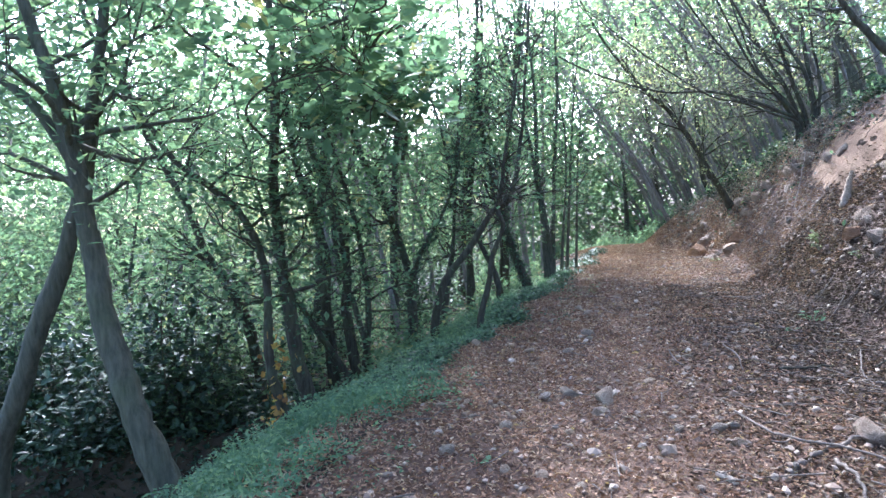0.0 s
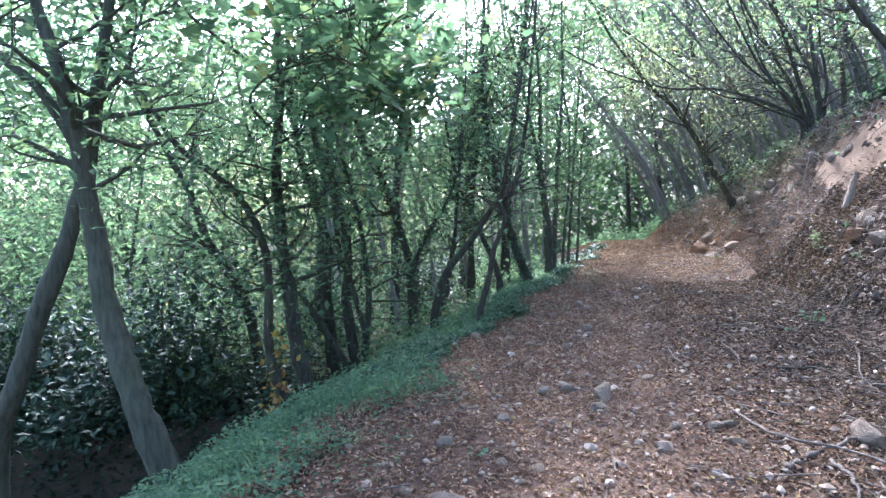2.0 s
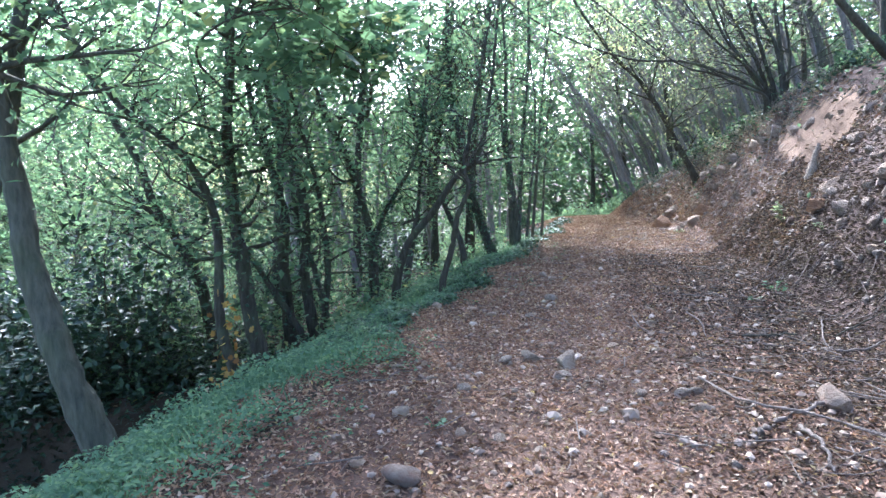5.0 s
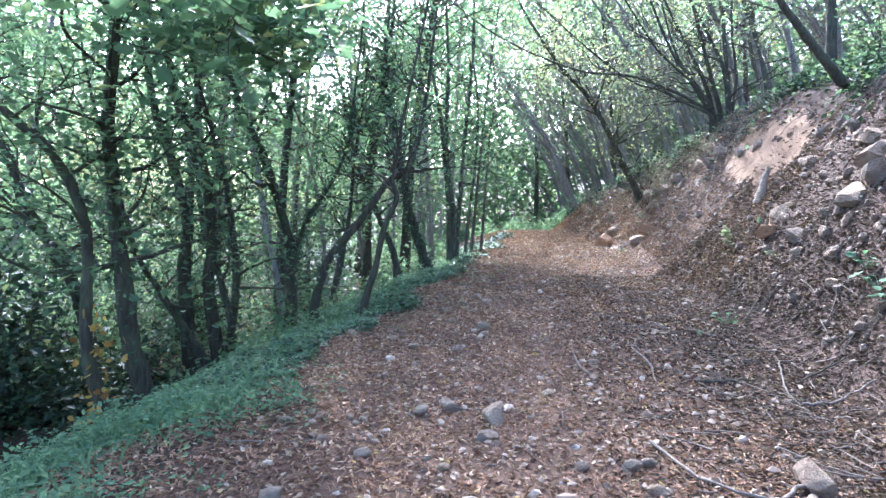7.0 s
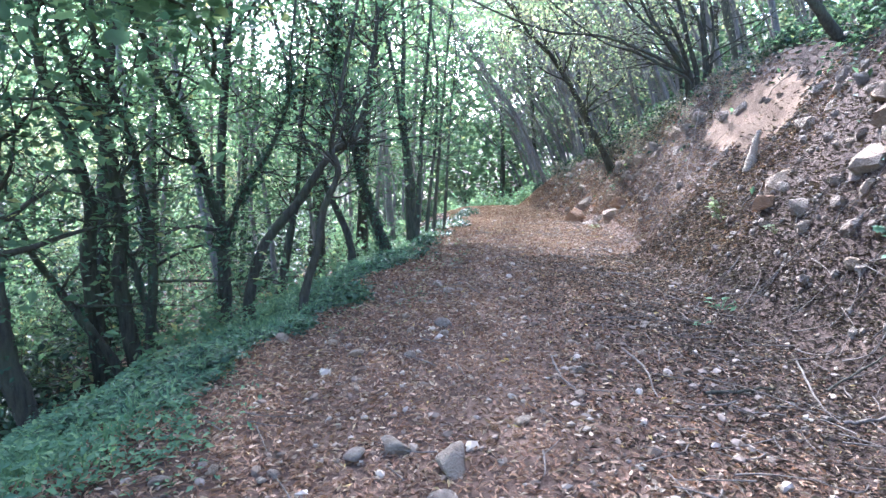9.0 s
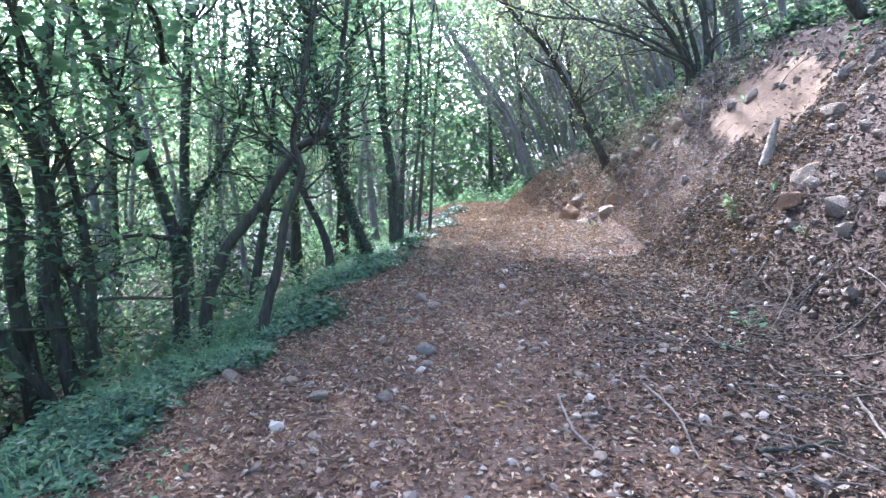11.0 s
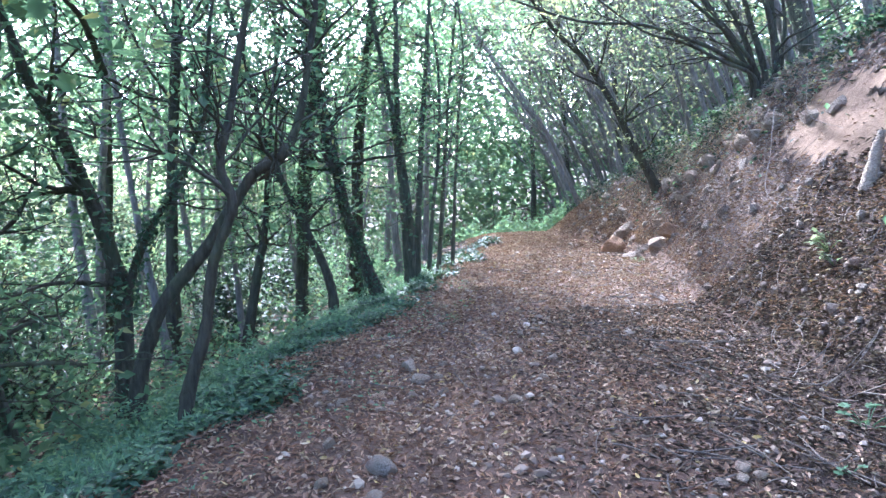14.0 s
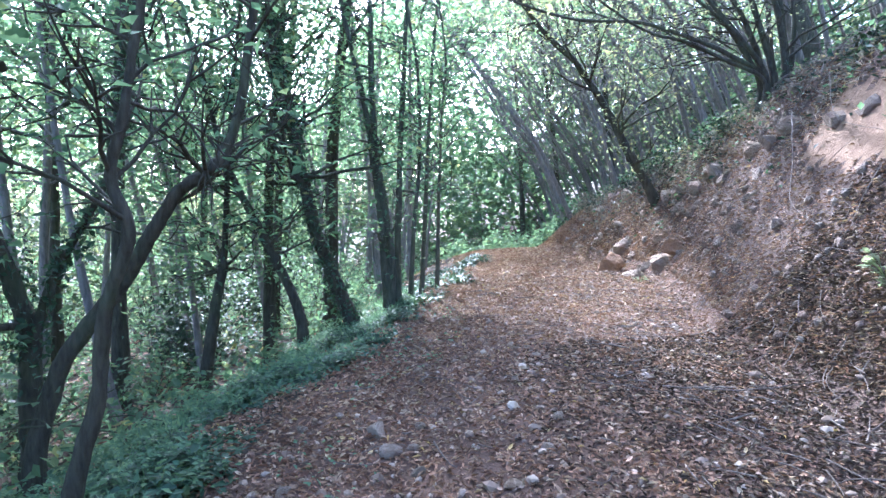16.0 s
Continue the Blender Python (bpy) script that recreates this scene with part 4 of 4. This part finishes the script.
cover("dry_thicket", "grey withered brambles draped over the bank's crest", 13000, DRY_LEAF, 11.5, 21, lambda y, n: path_right(y) + np.interp(y, CREST_Y, CREST_Z) / np.interp(y, [7, 8.7, 9.8, 13.3, 16, 20], [1.95, 1.4, 1.28, 1.75, 1.7, 1.0]) + green.normal(-0.12, 0.26, n), 0.22, (0.03, 0.075), NARROW, 0.9, 1.0)
cover("undergrowth", "leafy green undergrowth on the woodland floor", 17000, GREEN_MID, 8.5, 26, lambda y, n: path_left(y) - 1.7 - 6.5 * green.random(n) ** 1.5, 0.4, (0.06, 0.13), OVAL, 0.7, 1.3, 1.0, -1.5)
cover("undergrowth", "sunlit green growth in the glade beyond the path", 9000, GREEN_HAZED, 22.3, 36, lambda y, n: path_left(y) - 1.0 + (path_right(y) - path_left(y) + 2.5) * green.random(n), 0.5, (0.1, 0.2), OVAL, 0.7, 1.2, 1.0, -3.0)
# near-black leaves paint the hollow's darkness
cover("hollow_ivy", "ivy darkened for shade over the earthen hollow", 14000, GREEN_DARK, 7.7, 9.6, lambda y, n: -1.9 - 6.5 * green.random(n), 0.4, (0.06, 0.12), OVAL, 0.8, 1.0, 1.0, -3.0)

# ---- dead wood ----
dead = np.random.default_rng(13)


def stick(label, points, radius, name="stick", lift=0.02, mat=None, knots=0.35):
    line = np.array([(x, y, float(ground_z(x, y)) + lift + (p[0] if p else 0.0)) for x, y, *p in points])
    q = smooth_line(line, 5 * len(line))
    q += dead.normal(0, radius * knots, q.shape)
    root = tagged(new(name, mesh_of(name, *tube(q - q[0], radius * np.linspace(1, 0.45, len(q)) * (1 + dead.normal(0, 0.08, len(q))), 7), mat or BARK_DEAD, True)), label, "stick", "dead wood")
    root.location = q[0]
    return root


stick("long dead branch fallen by the bank's foot", [(1.86, 4.85), (1.89, 4.3, 0.03), (2.12, 4.03, 0.06), (2.35, 3.72, 0.05), (2.8, 3.4)], 0.009, "dead_branch")
stick("thick piece of weathered log under dead branches", [(1.7, 3.89), (1.92, 4.03, 0.02), (2.3, 4.24, 0.04)], 0.02, "log")
stick("bent weathered dead branch on the path", [(2.04, 4.05), (1.97, 3.75, 0.03), (1.9, 3.55)], 0.013, "dead_branch")
stick("curved pale stick on the leafy path", [(2.04, 6.62), (1.95, 6.15, 0.01), (2.0, 5.9)], 0.009)
stick("crooked pale stick on the leafy path", [(2.6, 6.74), (2.52, 6.26, 0.02), (2.38, 5.86)], 0.009)
stick("thin forked stick at the bank's foot", [(3.65, 6.35), (3.23, 5.67, 0.01), (3.15, 5.42)], 0.008)
stick("straight pale stick at the bank's foot", [(3.15, 5.42), (3.42, 5.42, 0.02), (3.75, 5.5)], 0.011)
stick("thin pale twig lying across the leaves", [(3.6, 9.58), (4.05, 9.39, 0.01), (4.48, 9.2, 0.02)], 0.006)
stick("dark dead stick at the bank's foot", [(3.45, 5.85), (3.9, 5.9, 0.0)], 0.009, mat=BARK_DARK)
stick("dark dead stick among the leaves", [(2.7, 5.9), (3.15, 5.9, 0.01)], 0.014, mat=BARK_DARK)
stick("pale weathered root stub standing on the bank", [(5.5, 9.58, -0.04), (5.57, 9.6, 0.14), (5.64, 9.62, 0.3)], 0.07, "root_stub", knots=0.05, mat=ROCK_PALE)
stick("thin dead branch hanging down the bank", [(6.5, 12.3, 0.35), (6.0, 11.6, 0.3), (5.7, 11.2, 0.2), (5.45, 10.5, 0.05)], 0.007, "dead_branch")
stick("thin dead branch hanging down the bank", [(6.7, 12.0, 0.3), (6.3, 11.4, 0.25), (6.0, 10.5, 0.1)], 0.005, "dead_branch")
wood = []
for k in range(1000):
    y = 2.4 + 13 * dead.random() ** 1.6
    x = path_right(y) - 1.7 + dead.beta(1.6, 1.4) * 2.8 if k % 5 else dead.uniform(path_left(y) + 0.3, path_right(y))
    a, size = dead.uniform(0, 6.28), dead.uniform(0.08, 0.4)
    u = np.linspace(0, 1, 5)
    tx, ty = x + size * u * math.cos(a), y + size * u * math.sin(a) + 0.05 * np.sin(u * 3) * dead.normal()
    wood.append(tube(np.stack([tx, ty, ground_z(tx, ty) + 0.02 + 0.02 * dead.random()], 1), np.linspace(0.005, 0.002, 5) * dead.uniform(0.6, 1.3), 4))
tagged(new("fallen_twigs", mesh_of("fallen_twigs", *joined(wood), BARK_DEAD, True)), "thin dry twigs strewn over leaves", "twigs", kind="stuff")
wood = []
for k in range(420):  # bared roots under the crest and dry bramble canes
    y = dead.uniform(6.8, 19)
    if 8.8 < y < 12.2 and k % 6:
        continue
    c = float(np.interp(y, CREST_Y, CREST_Z))
    x = path_right(y) + c / 1.5 + dead.normal(0.1, 0.2)
    size = dead.uniform(0.2, 0.7)
    u = np.linspace(0, 1, 6)
    tx, ty = x - size * u * 0.75, y + dead.normal(0, 0.9) * u * size + 0.04 * np.sin(5 * u + k)
    wood.append(tube(np.stack([tx, ty, ground_z(tx, ty) + 0.03 + 0.12 * np.sin(u * 3.1) * dead.random()], 1), np.linspace(0.007, 0.002, 6) * dead.uniform(0.6, 1.5), 4))
tagged(new("bared_roots", mesh_of("bared_roots", *joined(wood), BARK_DEAD, True)), "thin bared roots and canes trailing down the bank", "roots", kind="stuff")


# ---- small plants on the path's edge and the bank ----
def weed(label, x, y, size, leaves, mat, gen):
    root = tagged(new("weed"), label, "plant", "small plants")
    root.location = (x, y, float(ground_z(x, y)))
    for k in range(leaves):
        a, up = gen.uniform(0, 6.28), gen.uniform(0.25, 0.9)
        stalk = np.array([(0, 0, -0.02), (0.5 * size * math.cos(a), 0.5 * size * math.sin(a), up * size * 0.6), (size * math.cos(a), size * math.sin(a), up * size)])
        line = smooth_line(stalk, 6)
        v, f = scatter(LOBED if k % 2 else OVAL, line[-1:], [size * gen.uniform(0.5, 0.8)], turns(1, 0.5, gen))
        leaf = part("leaf", mesh_of("leaf", v, f, mat), root)
        part("stalk", mesh_of("stalk", *tube(line, np.full(6, 0.003), 4), mat, True), leaf)
    return root


small = np.random.default_rng(17)
for x, y, size, n in ((4.03, 7.76, 0.11, 9), (3.55, 7.3, 0.07, 6), (4.25, 6.1, 0.16, 14), (4.15, 5.85, 0.14, 12), (4.4, 6.4, 0.13, 10), (0.15, 4.3, 0.06, 5)):
    weed("small fresh green plant among dead leaves", x, y, size, n, HERB, small)
for x, y, size, n in ((5.05, 9.4, 0.13, 16), (4.95, 9.2, 0.1, 10), (5.15, 9.55, 0.1, 10), (5.3, 7.2, 0.1, 9), (4.7, 8.0, 0.09, 8), (5.6, 14.2, 0.1, 8)):
    weed("tuft of yellow green weeds on the earth bank", x, y, size, n, GREEN_GOLD, small)
